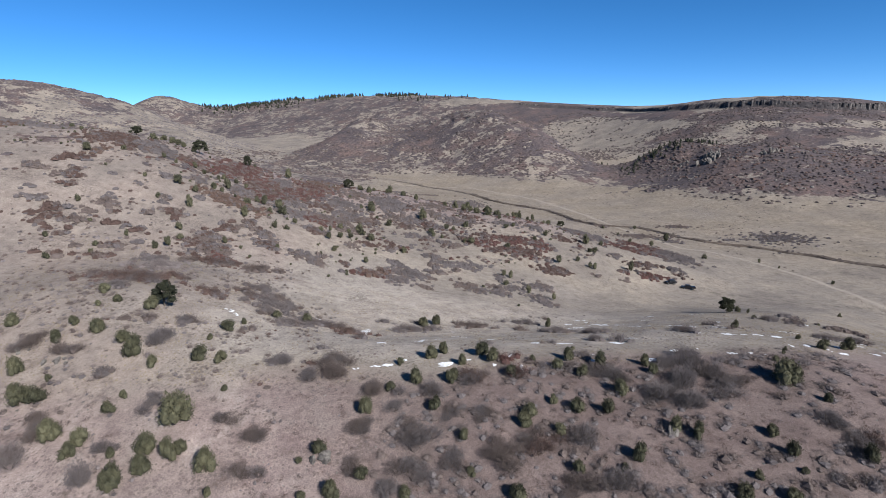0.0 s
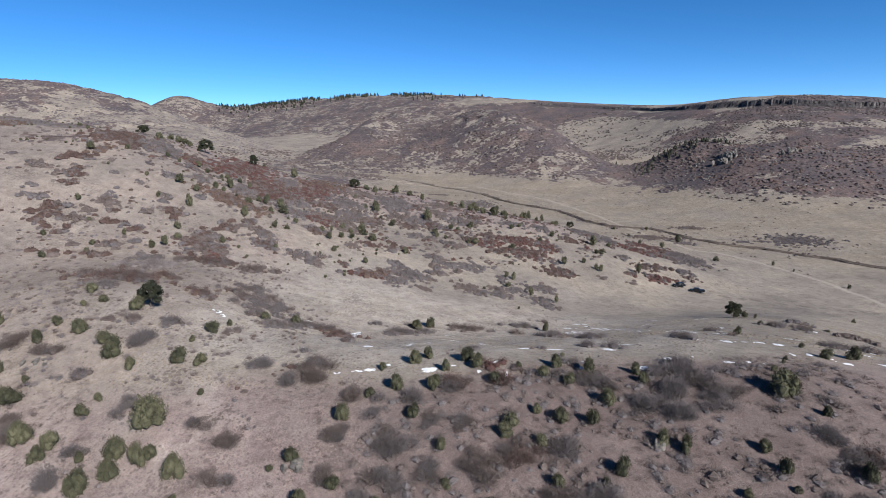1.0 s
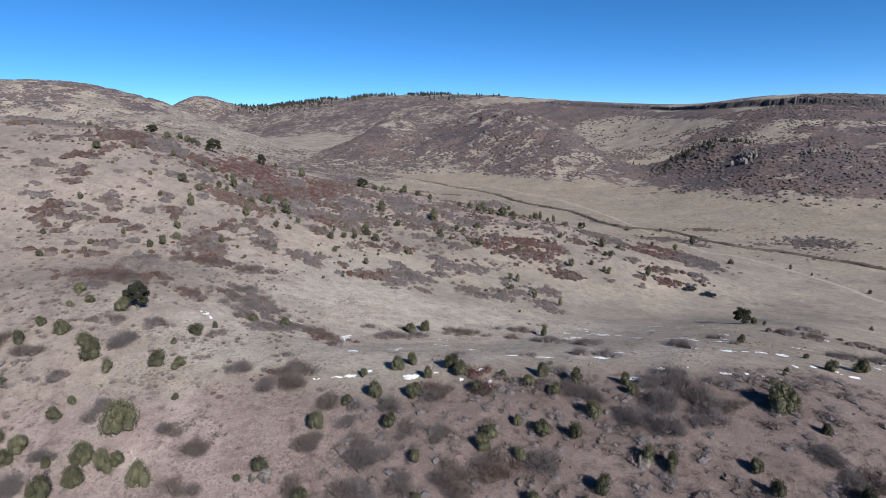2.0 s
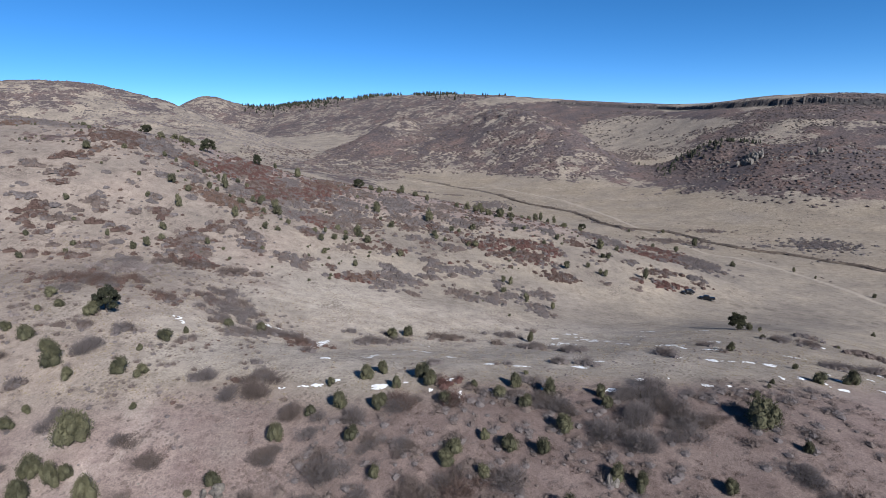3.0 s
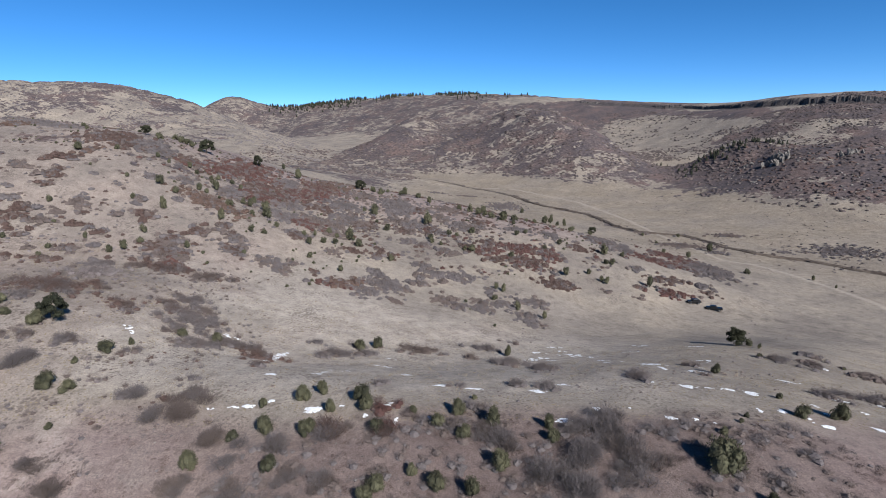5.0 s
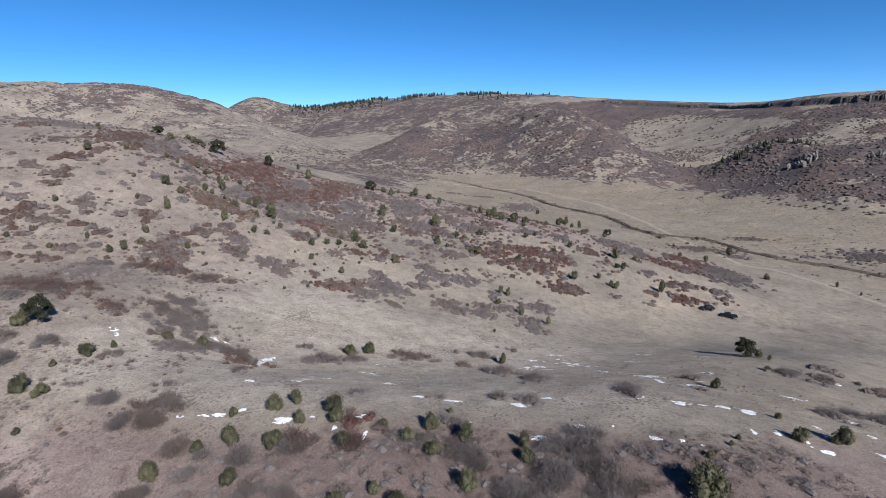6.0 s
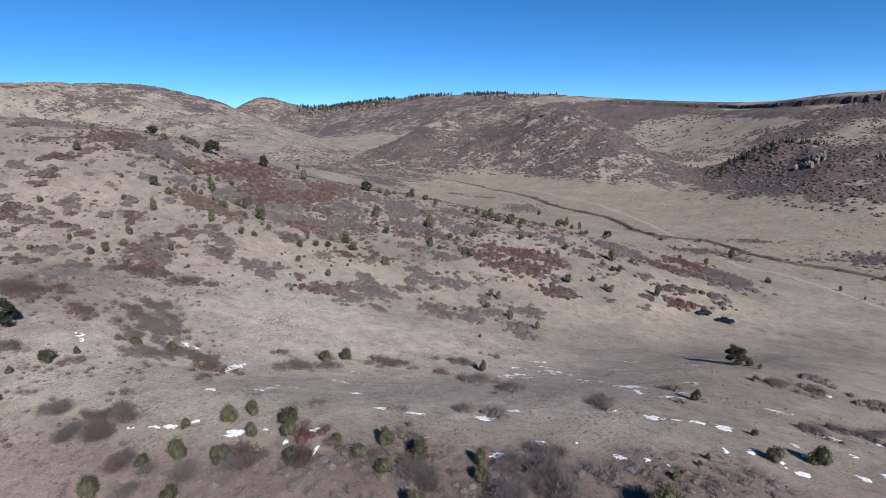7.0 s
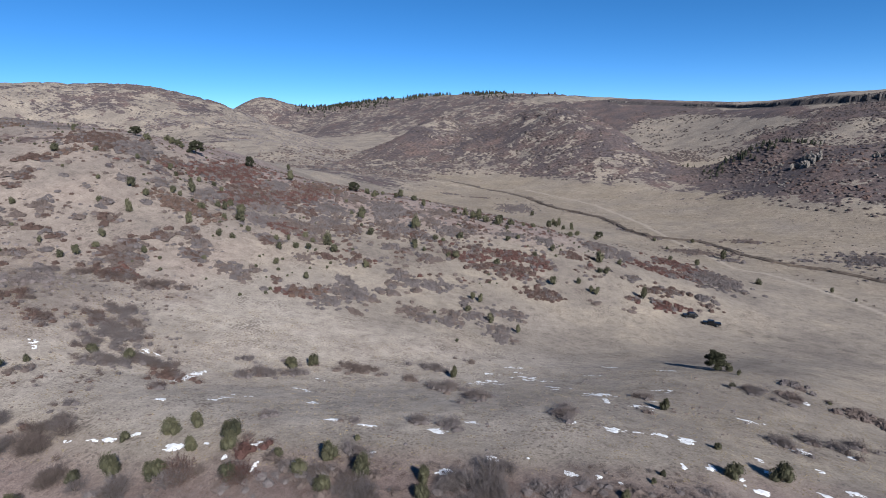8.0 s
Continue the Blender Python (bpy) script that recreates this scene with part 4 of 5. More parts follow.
brush("bank", [
    (-20.5, 84.3, 1.1, 1.1, "g"), (-23.3, 158.6, 4.1, 5.4, "r"),
    (-13.9, 156.9, 4.9, 6.9, "g"), (-11.9, 168.9, 4.4, 5.9, "g"), (-4.5, 166.5, 2.6, 2.5, "b"), (-6.2, 155.2, 2.4, 2.2, "b"),
    (-19.3, 189.5, 3.0, 3.1, "g"), (-13.2, 215.8, 3.3, 3.9, "b"), (-6.0, 193.5, 3.0, 3.0, "g"), (1.4, 188.6, 5.9, 4.7, "g"),
    (12.0, 192.2, 6.0, 3.0, "g"), (-4.8, 175.8, 2.2, 3.0, "g"),
])
brush("hill", [
    (-128.7, 170.0, 3.7, 2.5, "b"), (-120.3, 181.0, 5.6, 2.8, "r"), (-115.9, 167.5, 4.4, 2.2, "r"), (-121.3, 157.7, 2.5, 1.4, "g"),
    (-116.0, 153.2, 3.6, 1.8, "b"), (-100.6, 160.8, 2.5, 1.7, "g"), (-99.1, 157.3, 3.3, 1.7, "b"), (-95.3, 155.4, 1.2, 1.1, "r"),
    (-109.6, 146.3, 4.6, 2.3, "r"), (-101.6, 147.2, 3.1, 1.6, "b"), (-101.2, 152.2, 3.2, 1.6, "b"), (-97.7, 172.4, 1.8, 1.4, "g"),
    (-88.2, 158.0, 2.2, 1.4, "b"), (-81.9, 162.1, 3.4, 2.4, "b"), (-87.6, 166.0, 2.6, 1.7, "g"), (-87.0, 191.3, 2.0, 3.5, "g"),
    (-94.4, 185.3, 1.9, 2.0, "g"),
])
brush("hilltop", [
    (-131.3, 216.9, 9.0, 7.5, "r"), (-173.1, 216.4, 3.4, 6.8, "o"), (-101.1, 215.1, 4.5, 4.9, "o"), (-93.1, 243.7, 7.6, 12.7, "e"),
    (-75.1, 183.0, 9.5, 4.8, "o"), (-70.7, 225.0, 8.2, 9.3, "r"), (-110.2, 213.8, 6.6, 9.2, "g"), (-77.2, 204.0, 4.2, 8.5, "g"),
    (-62.8, 260.5, 10.8, 12.8, "e"), (-44.9, 243.5, 10.1, 8.2, "g"), (-57.1, 201.0, 7.3, 9.2, "g"),
])
brush("slope", [
    (-66.3, 163.1, 3.4, 2.1, "r"), (-71.0, 154.5, 4.9, 2.8, "b"), (-65.2, 145.5, 3.8, 3.3, "b"), (-57.3, 139.2, 2.6, 1.8, "b"),
    (-49.1, 137.7, 2.6, 2.8, "r"), (-44.7, 141.6, 1.2, 1.8, "r"), (-56.0, 165.8, 3.5, 2.8, "g"), (-54.3, 159.0, 3.3, 2.1, "g"),
    (-43.8, 157.8, 2.3, 2.2, "b"), (-39.9, 156.0, 2.4, 2.5, "g"), (-65.6, 133.6, 2.1, 2.8, "b"), (-66.7, 122.0, 4.8, 6.0, "w"),
    (-65.6, 107.4, 9.6, 4.8, "r"), (-59.1, 113.1, 1.8, 2.2, "r"), (-64.1, 100.7, 3.2, 1.6, "g"), (-47.7, 106.3, 3.1, 2.5, "r"),
    (-44.7, 103.6, 1.4, 1.1, "r"), (-55.3, 111.1, 1.7, 1.2, "b"),
])
brush("terrace", [
    (7.7, 165.5, 4.3, 5.2, "b"), (11.2, 162.2, 2.5, 4.0, "g"), (17.9, 169.9, 3.5, 5.0, "b"), (24.2, 174.1, 3.6, 4.8, "g"),
    (31.7, 167.5, 3.5, 5.2, "g"), (34.9, 183.0, 2.4, 4.0, "b"), (19.9, 182.9, 2.8, 3.3, "g"), (30.8, 227.5, 7.0, 6.8, "e"),
    (41.1, 225.9, 5.8, 6.6, "e"), (33.4, 214.9, 8.8, 4.4, "r"), (44.9, 202.0, 5.2, 4.3, "r"), (20.2, 212.4, 4.4, 2.9, "r"),
])
brush("toe", [
    (69.0, 263.7, 8.0, 16.1, "g"), (78.3, 263.7, 5.4, 10.7, "g"), (98.4, 277.5, 7.0, 14.1, "e"), (105.8, 270.3, 8.2, 16.5, "e"),
    (76.6, 230.9, 3.5, 3.3, "g"), (115.6, 267.7, 8.1, 13.7, "g"), (121.6, 262.8, 5.3, 10.6, "g"), (88.8, 225.5, 6.9, 4.7, "r"),
    (74.0, 211.9, 3.2, 2.7, "r"), (83.9, 209.5, 5.3, 3.5, "e"), (101.5, 226.3, 4.6, 5.2, "g"), (99.8, 218.6, 2.8, 2.8, "r"),
    (60.3, 202.3, 2.1, 2.0, "b"), (71.5, 202.1, 2.1, 2.3, "b"),
])
brush("crest", [
    (-48.0, 212.2, 6.6, 7.5, "b"), (-32.5, 221.8, 6.9, 7.0, "r"), (-21.3, 238.4, 7.4, 6.8, "b"), (-6.0, 233.7, 7.2, 6.4, "r"),
    (8.1, 244.3, 7.5, 6.7, "b"), (18.0, 229.3, 7.1, 5.1, "r"), (-4.3, 273.3, 8.4, 9.0, "b"), (-28.3, 265.3, 8.2, 5.7, "g"),
    (-14.6, 226.1, 5.8, 4.8, "b"), (28.3, 250.9, 7.7, 6.3, "g"), (43.6, 251.0, 6.4, 6.9, "g"), (54.8, 240.6, 6.1, 5.9, "r"),
    (-31.5, 183.1, 3.8, 3.6, "b"), (-44.4, 187.9, 4.9, 4.0, "g"), (-54.0, 231.6, 7.2, 6.1, "r"), (4.9, 211.6, 4.4, 3.4, "b"),
])
brush("flat east", [
    (95.2, 120.6, 3.5, 4.2, "b"), (96.6, 117.8, 1.7, 3.4, "b"), (72.3, 95.1, 1.9, 3.8, "g"), (80.8, 99.0, 1.5, 2.9, "g"),
    (58.1, 110.8, 1.7, 1.6, "b"), (56.8, 100.2, 1.0, 1.2, "b"),
])
brush("bottom", [
    (213.1, 329.3, 21.3, 15.9, "g"), (179.6, 328.1, 4.1, 4.1, "g"), (166.5, 376.2, 11.4, 5.7, "b"), (127.6, 336.3, 15.4, 9.7, "b"),
    (114.4, 376.2, 5.8, 5.1, "b"), (21.4, 478.8, 14.9, 26.2, "g"), (140.4, 317.7, 4.8, 5.7, "g"),
])
brush("thicket", [
    (-40.7, 112.0, 3.9, 1.9, "r"), (-37.6, 111.1, 4.9, 2.5, "g"), (-35.8, 105.1, 3.6, 1.8, "g"), (-34.6, 108.7, 4.8, 2.4, "g"),
    (-37.9, 116.3, 2.9, 1.9, "b"), (-34.8, 113.7, 2.8, 1.8, "g"), (-29.7, 100.9, 4.9, 2.7, "g"), (-30.3, 97.7, 2.4, 1.2, "g"),
    (-26.2, 103.4, 2.5, 2.1, "b"), (-23.7, 103.6, 2.5, 1.7, "g"), (-19.1, 100.9, 3.9, 2.8, "r"), (-16.0, 94.8, 1.8, 2.3, "r"),
    (-31.0, 105.4, 2.1, 1.2, "g"), (-44.1, 114.0, 4.0, 2.3, "r"), (-42.2, 120.5, 3.6, 1.9, "g"), (-72.5, 129.8, 4.7, 3.5, "g"),
    (-60.2, 136.6, 9.1, 4.5, "r"), (-69.2, 148.1, 7.6, 3.8, "r"), (-63.3, 146.7, 4.5, 3.0, "b"), (-64.3, 109.6, 6.1, 3.1, "r"),
    (-60.0, 105.6, 4.3, 2.1, "r"), (-13.4, 116.0, 2.2, 1.4, "g"), (-6.3, 110.7, 3.2, 2.7, "g"), (-9.2, 107.6, 2.1, 2.1, "g"),
    (7.3, 120.4, 4.5, 2.3, "b"), (-26.7, 77.4, 1.8, 1.5, "g"), 
    (34.0, 211.5, 9.1, 4.8, "e"), (30.5, 225.4, 8.7, 4.3, "e"), (19.0, 220.1, 6.4, 4.5, "e"),
    (41.8, 200.3, 7.6, 3.8, "r"), (91.2, 250.9, 12.8, 9.1, "e"), (83.0, 223.3, 6.2, 3.8, "r"), (84.6, 212.6, 8.8, 4.4, "e"),
    (113.1, 250.0, 12.6, 9.9, "g"), (109.7, 260.8, 10.9, 10.1, "g"), (-12.1, 165.6, 7.3, 6.7, "g"), (-23.4, 156.3, 4.6, 2.9, "e"),
    (-18.6, 165.1, 4.1, 2.6, "e"), (32.9, 180.2, 6.9, 4.1, "g"), (31.9, 160.6, 4.6, 3.8, "g"), (17.6, 164.7, 3.9, 4.5, "g"),
])
brush("scrub hill", [
    (-155.8, 227.5, 6.9, 3.4, "g"), (-172.7, 215.7, 4.3, 8.6, "o"), (-129.4, 212.0, 9.6, 14.7, "r"), (-117.9, 205.7, 7.1, 8.0, "r"),
    (-117.1, 221.1, 6.1, 12.1, "g"), (-120.8, 191.0, 3.8, 6.3, "o"), (-128.9, 169.3, 3.6, 2.9, "b"), (-124.8, 176.6, 2.7, 2.8, "r"),
    (-121.2, 179.7, 4.0, 2.6, "r"), (-115.6, 169.1, 3.8, 5.3, "r"), (-119.2, 166.5, 2.1, 1.8, "b"), (-106.4, 174.1, 2.6, 1.3, "g"),
    (-100.6, 158.1, 4.8, 2.4, "b"), (-113.3, 162.2, 4.1, 2.0, "r"), (-116.1, 153.1, 4.7, 2.3, "g"), (-109.3, 150.6, 4.6, 2.3, "r"),
    (-109.4, 145.8, 4.8, 2.6, "r"), (-101.5, 146.5, 2.9, 2.3, "b"), (-101.5, 151.7, 2.7, 1.4, "b"), (-92.5, 148.7, 4.2, 2.4, "r"),
    (-105.2, 139.8, 4.6, 2.3, "r"), (-100.7, 138.7, 3.2, 1.6, "r"), (-86.2, 148.3, 4.1, 2.1, "r"), (-87.4, 136.5, 2.7, 2.5, "r"),
    (-82.2, 141.4, 2.2, 2.0, "g"), (-84.4, 136.3, 2.7, 2.2, "b"), (-94.5, 133.6, 2.4, 1.7, "b"), (-95.1, 127.8, 3.9, 2.6, "r"),
    (-85.5, 128.6, 3.3, 3.2, "r"), (-83.8, 162.4, 4.1, 2.1, "r"), (-81.0, 158.7, 3.2, 2.0, "r"), (-87.7, 158.0, 2.4, 1.4, "b"),
    (-68.8, 152.0, 4.2, 3.9, "b"), (-67.3, 144.4, 4.4, 4.4, "r"), (-64.7, 149.3, 2.3, 3.3, "g"), (-71.3, 146.3, 2.2, 2.4, "r"),
    (-66.6, 163.7, 2.9, 3.1, "r"), (-62.7, 171.8, 3.4, 1.8, "r"), (-56.2, 166.7, 3.7, 3.9, "g"), (-54.5, 160.6, 3.6, 2.5, "g"),
    (-60.4, 166.7, 2.5, 1.7, "b"), (-45.2, 159.7, 2.8, 3.3, "g"), (-46.5, 184.7, 4.1, 3.2, "r"), (-87.5, 169.4, 3.0, 2.3, "g"),
    (-79.3, 175.7, 2.6, 1.9, "g"), (-93.9, 184.8, 2.8, 2.9, "g"), (-88.7, 193.3, 3.8, 4.7, "g"), (-99.0, 216.1, 5.4, 7.0, "e"),
    (-93.7, 231.4, 8.0, 15.5, "e"), (-95.2, 256.0, 9.6, 19.1, "e"), (-75.7, 184.4, 9.2, 4.6, "o"), (-65.3, 183.7, 5.1, 3.5, "o"),
    (-74.5, 197.9, 3.9, 6.0, "g"), (-78.8, 234.6, 8.2, 9.2, "e"), (-75.3, 253.8, 7.6, 13.4, "g"), (-102.5, 221.4, 4.9, 7.3, "r"),
    (-91.0, 241.9, 12.1, 16.5, "e"), (-72.0, 184.9, 10.2, 5.8, "o"), (-72.2, 216.8, 6.5, 10.5, "e"), (-77.2, 234.3, 7.1, 11.7, "r"),
    (-68.0, 241.3, 9.0, 13.4, "e"), (-63.0, 269.5, 10.8, 18.0, "o"), (-62.3, 222.4, 6.7, 9.7, "g"), (-49.3, 202.8, 7.1, 8.3, "e"),
    (-41.2, 226.9, 9.1, 11.9, "g"), (-33.6, 223.6, 6.7, 7.4, "b"), (-41.3, 214.3, 5.3, 8.2, "b"), (-26.0, 257.9, 12.8, 18.2, "g"),
    (-43.1, 266.2, 8.0, 8.3, "b"), (-48.1, 244.0, 6.1, 7.9, "g"), (-16.0, 261.2, 3.9, 5.4, "r"), (-5.1, 254.1, 6.3, 6.8, "b"),
    (5.5, 244.7, 6.0, 10.3, "g"), (12.4, 252.9, 6.2, 10.2, "r"), (-12.9, 236.7, 7.1, 7.0, "g"), (-17.3, 227.0, 3.4, 4.9, "r"),
    (-3.0, 230.3, 4.5, 4.1, "g"), (-13.4, 214.2, 3.2, 3.8, "g"), (-7.0, 214.9, 3.8, 3.7, "b"), (8.7, 221.8, 6.6, 4.2, "r"),
    (1.8, 212.9, 4.2, 2.9, "g"), (-46.4, 185.6, 5.6, 3.2, "g"), (-36.9, 202.0, 7.0, 5.2, "b"), (-26.7, 188.9, 3.3, 3.4, "r"),
    (-19.2, 194.2, 4.3, 4.1, "r"), (-42.2, 161.1, 4.0, 4.8, "g"), (-38.7, 156.0, 3.5, 2.5, "b"), (-37.5, 164.2, 2.5, 2.1, "b"),
    (-53.7, 159.6, 4.4, 4.2, "r"), (-55.9, 168.3, 3.8, 2.2, "b"), (-62.8, 171.0, 3.4, 2.2, "b"), (-59.2, 168.4, 3.0, 1.8, "r"),
    (-66.3, 163.8, 2.9, 3.6, "r"), (-69.7, 154.8, 4.3, 3.4, "r"), (-60.8, 140.0, 3.9, 6.3, "e"), (-64.0, 149.3, 2.3, 2.4, "r"),
    (-49.0, 137.7, 3.5, 4.4, "b"), (-44.3, 141.3, 1.4, 2.2, "b"), (-23.5, 158.1, 3.1, 4.7, "o"), (-18.3, 163.0, 2.5, 4.4, "o"),
    (-10.1, 168.0, 5.9, 7.1, "g"), (-15.9, 176.3, 4.4, 4.5, "g"), (-2.5, 192.6, 5.8, 5.1, "g"), (8.2, 189.2, 6.6, 4.4, "g"),
    (-3.5, 183.3, 3.6, 3.7, "b"), (-1.3, 175.6, 2.6, 3.8, "b"), (4.1, 181.4, 2.3, 3.2, "b"), (-57.1, 139.8, 2.8, 2.2, "r"),
    (-30.8, 154.4, 1.9, 1.6, "g"), (-30.0, 162.0, 1.9, 2.8, "r"),
])
brush("brow brush", [
    (9.3, 76.8, 3.0, 1.7, "e"), 
    (13.7, 75.2, 1.9, 1.0, "g"), (-20.9, 78.0, 1.8, 0.9, "r"),
    (18.5, 74.0, 3.6, 1.8, "g"), (22.0, 78.6, 2.9, 1.4, "g"),
    (41.8, 74.8, 2.2, 1.3, "g"), (77.8, 99.8, 1.9, 2.0, "g"),
    (85.0, 102.6, 2.0, 2.2, "g"),
])
brush("hilltop", [(-178, 232, 14.0, 5.0, "g"), (-160, 224, 9.0, 4.0, "g")])
brush("bottom", [(-161, 674, 22.0, 6.0, "g"), (-98, 662, 18.0, 4.0, "b"), (-46, 545, 9.0, 5.0, "g"), (-14, 536, 14.0, 4.0, "b")])


def pieces(quads):
    """The faces that hang together, as lists of faces, the largest first."""
    root = {}

    def top(a):
        while root.setdefault(a, a) != a:
            a = root[a]
        return a

    for q in quads.tolist():
        for a in q[1:]:
            root[top(a)] = top(q[0])
    out = {}
    for q in quads.tolist():
        out.setdefault(top(q[0]), []).append(q)
    return [np.array(p) for p in sorted(out.values(), key=len, reverse=True)]


def drift(rows):
    """Old snow in the lee of plants: a thin ragged sheet, broken by the grass that stands through it."""
    for x, y, rx, ry in rows:
        turn, seed = rng.uniform(-0.35, 0.15), rng.uniform(0, 500)
        rx, ry = min(rx, 4.0) * 1.2, max(ry, 0.34 * rx) * 1.2
        cell = 0.10 if rx < 1.6 else 0.16
        us, vs = np.arange(-rx, rx + cell, cell), np.arange(-ry, ry + cell, cell)
        U, V = np.meshgrid(us, vs)
        U, V = U + rng.uniform(-0.45, 0.45, U.shape) * cell, V + rng.uniform(-0.45, 0.45, V.shape) * cell
        X, Y = x + U * math.cos(turn) - V * math.sin(turn), y + U * math.sin(turn) + V * math.cos(turn)
        depth = 0.50 - 0.8 * (U / rx) ** 2 - 0.8 * (V / ry) ** 2 + 0.75 * value_noise(U + seed, V * 2.4 + 0.5 * U, 0.85, 3) + 0.60 * value_noise(U + seed, V * 1.8, 0.33, 4)
        if rx > 1.9:
            depth -= 0.58
        Z = height(X, Y) + np.clip(0.10 * depth, -0.04, 0.06)
        i = np.arange(X.size).reshape(X.shape)
        quads = np.stack([i[:-1, :-1], i[:-1, 1:], i[1:, 1:], i[1:, :-1]], -1).reshape(-1, 4)
        lying = (depth.ravel()[quads] > 0).sum(1) >= 3
        if lying.sum() < 4:
            continue
        for piece in pieces(quads[lying])[:3]:
            if len(piece) < 5:
                continue
            used, faces = np.unique(piece, return_inverse=True)
            data = bpy.data.meshes.new("snow patch")
            data.from_pydata(np.stack([X, Y, Z], -1).reshape(-1, 3)[used].tolist(), [], faces.reshape(-1, 4).tolist())
            data.materials.append(MAT_SNOW)
            data.polygons.foreach_set("use_smooth", np.ones(len(data.polygons), bool))
            tagged(new("snow_patch", data), "thin white patch of old snow on dry grass", "snow", "melting snow patches")


# ---- snow ----
drift([
    (0.3, 77.4, 1.03, 0.92), (-6.3, 79.1, 0.50, 0.73), (-8.9, 77.6, 0.77, 0.40), (-10.6, 77.1, 0.83, 0.32),
    (-13.5, 76.6, 0.55, 0.32), (3.9, 77.9, 0.83, 0.34), (7.8, 75.9, 0.33, 0.83), (-16.3, 102.4, 0.87, 3.72),
    (-11.1, 89.3, 0.82, 0.57), (-4.3, 91.7, 1.68, 0.69), (-1.9, 95.6, 2.62, 0.63), (10.1, 78.2, 0.55, 0.56),
    (11.7, 74.7, 0.26, 0.83), (15.6, 75.6, 0.45, 0.65), (15.6, 86.7, 1.15, 0.50), (23.6, 79.0, 0.46, 0.38),
    (23.2, 76.7, 0.44, 0.44), (29.6, 86.0, 1.09, 0.88), (32.1, 76.7, 0.92, 0.54), (33.1, 89.7, 1.16, 0.43),
    (36.7, 79.6, 0.96, 0.41), (40.6, 80.1, 0.77, 0.29), (30.4, 121.8, 2.19, 3.08), (30.9, 129.8, 3.54, 0.98),
])
drift([
    (36.6, 137.3, 3.75, 1.12), (43.2, 124.9, 2.21, 1.20), (45.7, 91.0, 0.78, 0.63), (45.1, 77.8, 0.73, 0.51),
    (47.7, 77.4, 0.30, 0.50), (49.8, 77.1, 0.24, 0.25), (50.9, 89.7, 1.15, 0.90), (53.5, 89.5, 1.90, 0.59),
    (56.2, 90.1, 0.91, 0.75), (59.0, 89.2, 0.96, 1.14), (56.8, 81.2, 0.32, 0.90), (59.7, 82.2, 0.52, 0.81),
    (62.2, 80.6, 0.43, 0.89), (63.5, 79.0, 0.71, 0.79), (66.1, 83.8, 0.65, 1.12), (66.3, 87.0, 0.49, 0.54),
    (73.5, 94.1, 1.13, 1.30), (72.8, 111.8, 1.83, 0.52), (71.7, 107.2, 1.75, 0.51), (86.9, 122.2, 0.99, 1.03),
    (45.1, 94.2, 1.25, 0.55), (51.6, 112.4, 1.47, 0.92), (52.0, 106.1, 0.46, 2.05), (54.8, 103.8, 1.80, 0.76),
])
drift([
    (68.1, 136.9, 2.37, 1.34), (57.8, 143.3, 2.55, 1.52), (52.5, 130.6, 2.29, 1.05), (72.7, 87.2, 0.47, 0.54),
    (70.0, 80.8, 0.60, 0.73), (73.6, 82.8, 0.92, 0.88), (81.4, 96.8, 0.75, 0.69), (1.8, 112.7, 2.09, 0.58),
    (9.3, 95.6, 0.86, 0.67), (37.8, 132.0, 1.78, 0.86), (20.7, 85.7, 1.11, 0.32), (58.8, 109.1, 2.33, 0.96),
])


# thin broken snow over the open meadow
drift([
    (33.0, 123.5, 4.0, 4.5), (45.0, 117.5, 4.0, 3.0), (51.5, 111.5, 4.0, 3.0), (57.0, 103.5, 3.0, 2.0), (40.0, 127.5, 4.0, 3.0), (62.0, 117.5, 4.0, 2.5),
    (72.0, 104.5, 3.5, 2.0), (-40.0, 97.5, 2.2, 1.2), (-3.5, 93.5, 3.5, 1.0), (3.0, 104.5, 3.0, 1.2), (-28.0, 107.5, 3.0, 2.0),
])


# ---- massed brush ----
def massed(name, tris, mat, label, category):
    tagged(new(name, tri_data(name, tris, mat)), label, category, kind="stuff")


def random_spots(n, x0, x1, y0, y1, keep):
    """Random places in a box for which keep(x, y, z) holds."""
    x, y = rng.uniform(x0, x1, n * 6), rng.uniform(y0, y1, n * 6)
    ok = keep(x, y, height(x, y))
    return x[ok][:n], y[ok][:n]


def sprinkle(n, x0, x1, y0, y1, keep, kinds, low, high):
    x, y = random_spots(n, x0, x1, y0, y1, keep)
    for px, py in zip(x, y):
        r = rng.uniform(low, high)
        MASSED[kinds[rng.integers(len(kinds))]].append((px, py, r, r * rng.uniform(0.8, 1.2)))


def patchy(x, y, size, seed, cut):
    return value_noise(x, y, size, seed) + 0.5 * value_noise(x, y, size * 0.4, seed + 1) > cut


# loose small shrubs over the near hillsides
sprinkle(800, -150, -20, 70, 260, lambda x, y, z: patchy(x, y, 22, 31, 0.1), "gbbr", 0.25, 0.9)
sprinkle(1300, -110, 75, 195, 335, lambda x, y, z: (z > 13) & patchy(x, y, 13, 33, -0.15), "ggbbrre", 0.6, 1.6)
sprinkle(520, -115, -42, 74, 145, lambda x, y, z: patchy(x, y, 11, 36, 0.0), "gbbw", 0.3, 0.85)
sprinkle(380, -190, -90, 150, 330, lambda x, y, z: patchy(x, y, 14, 34, 0.1), "gbbr", 0.5, 1.3)
sprinkle(700, -90, 110, 40, 110, lambda x, y, z: patchy(x, y, 12, 35, -0.1), "gbb", 0.10, 0.30)
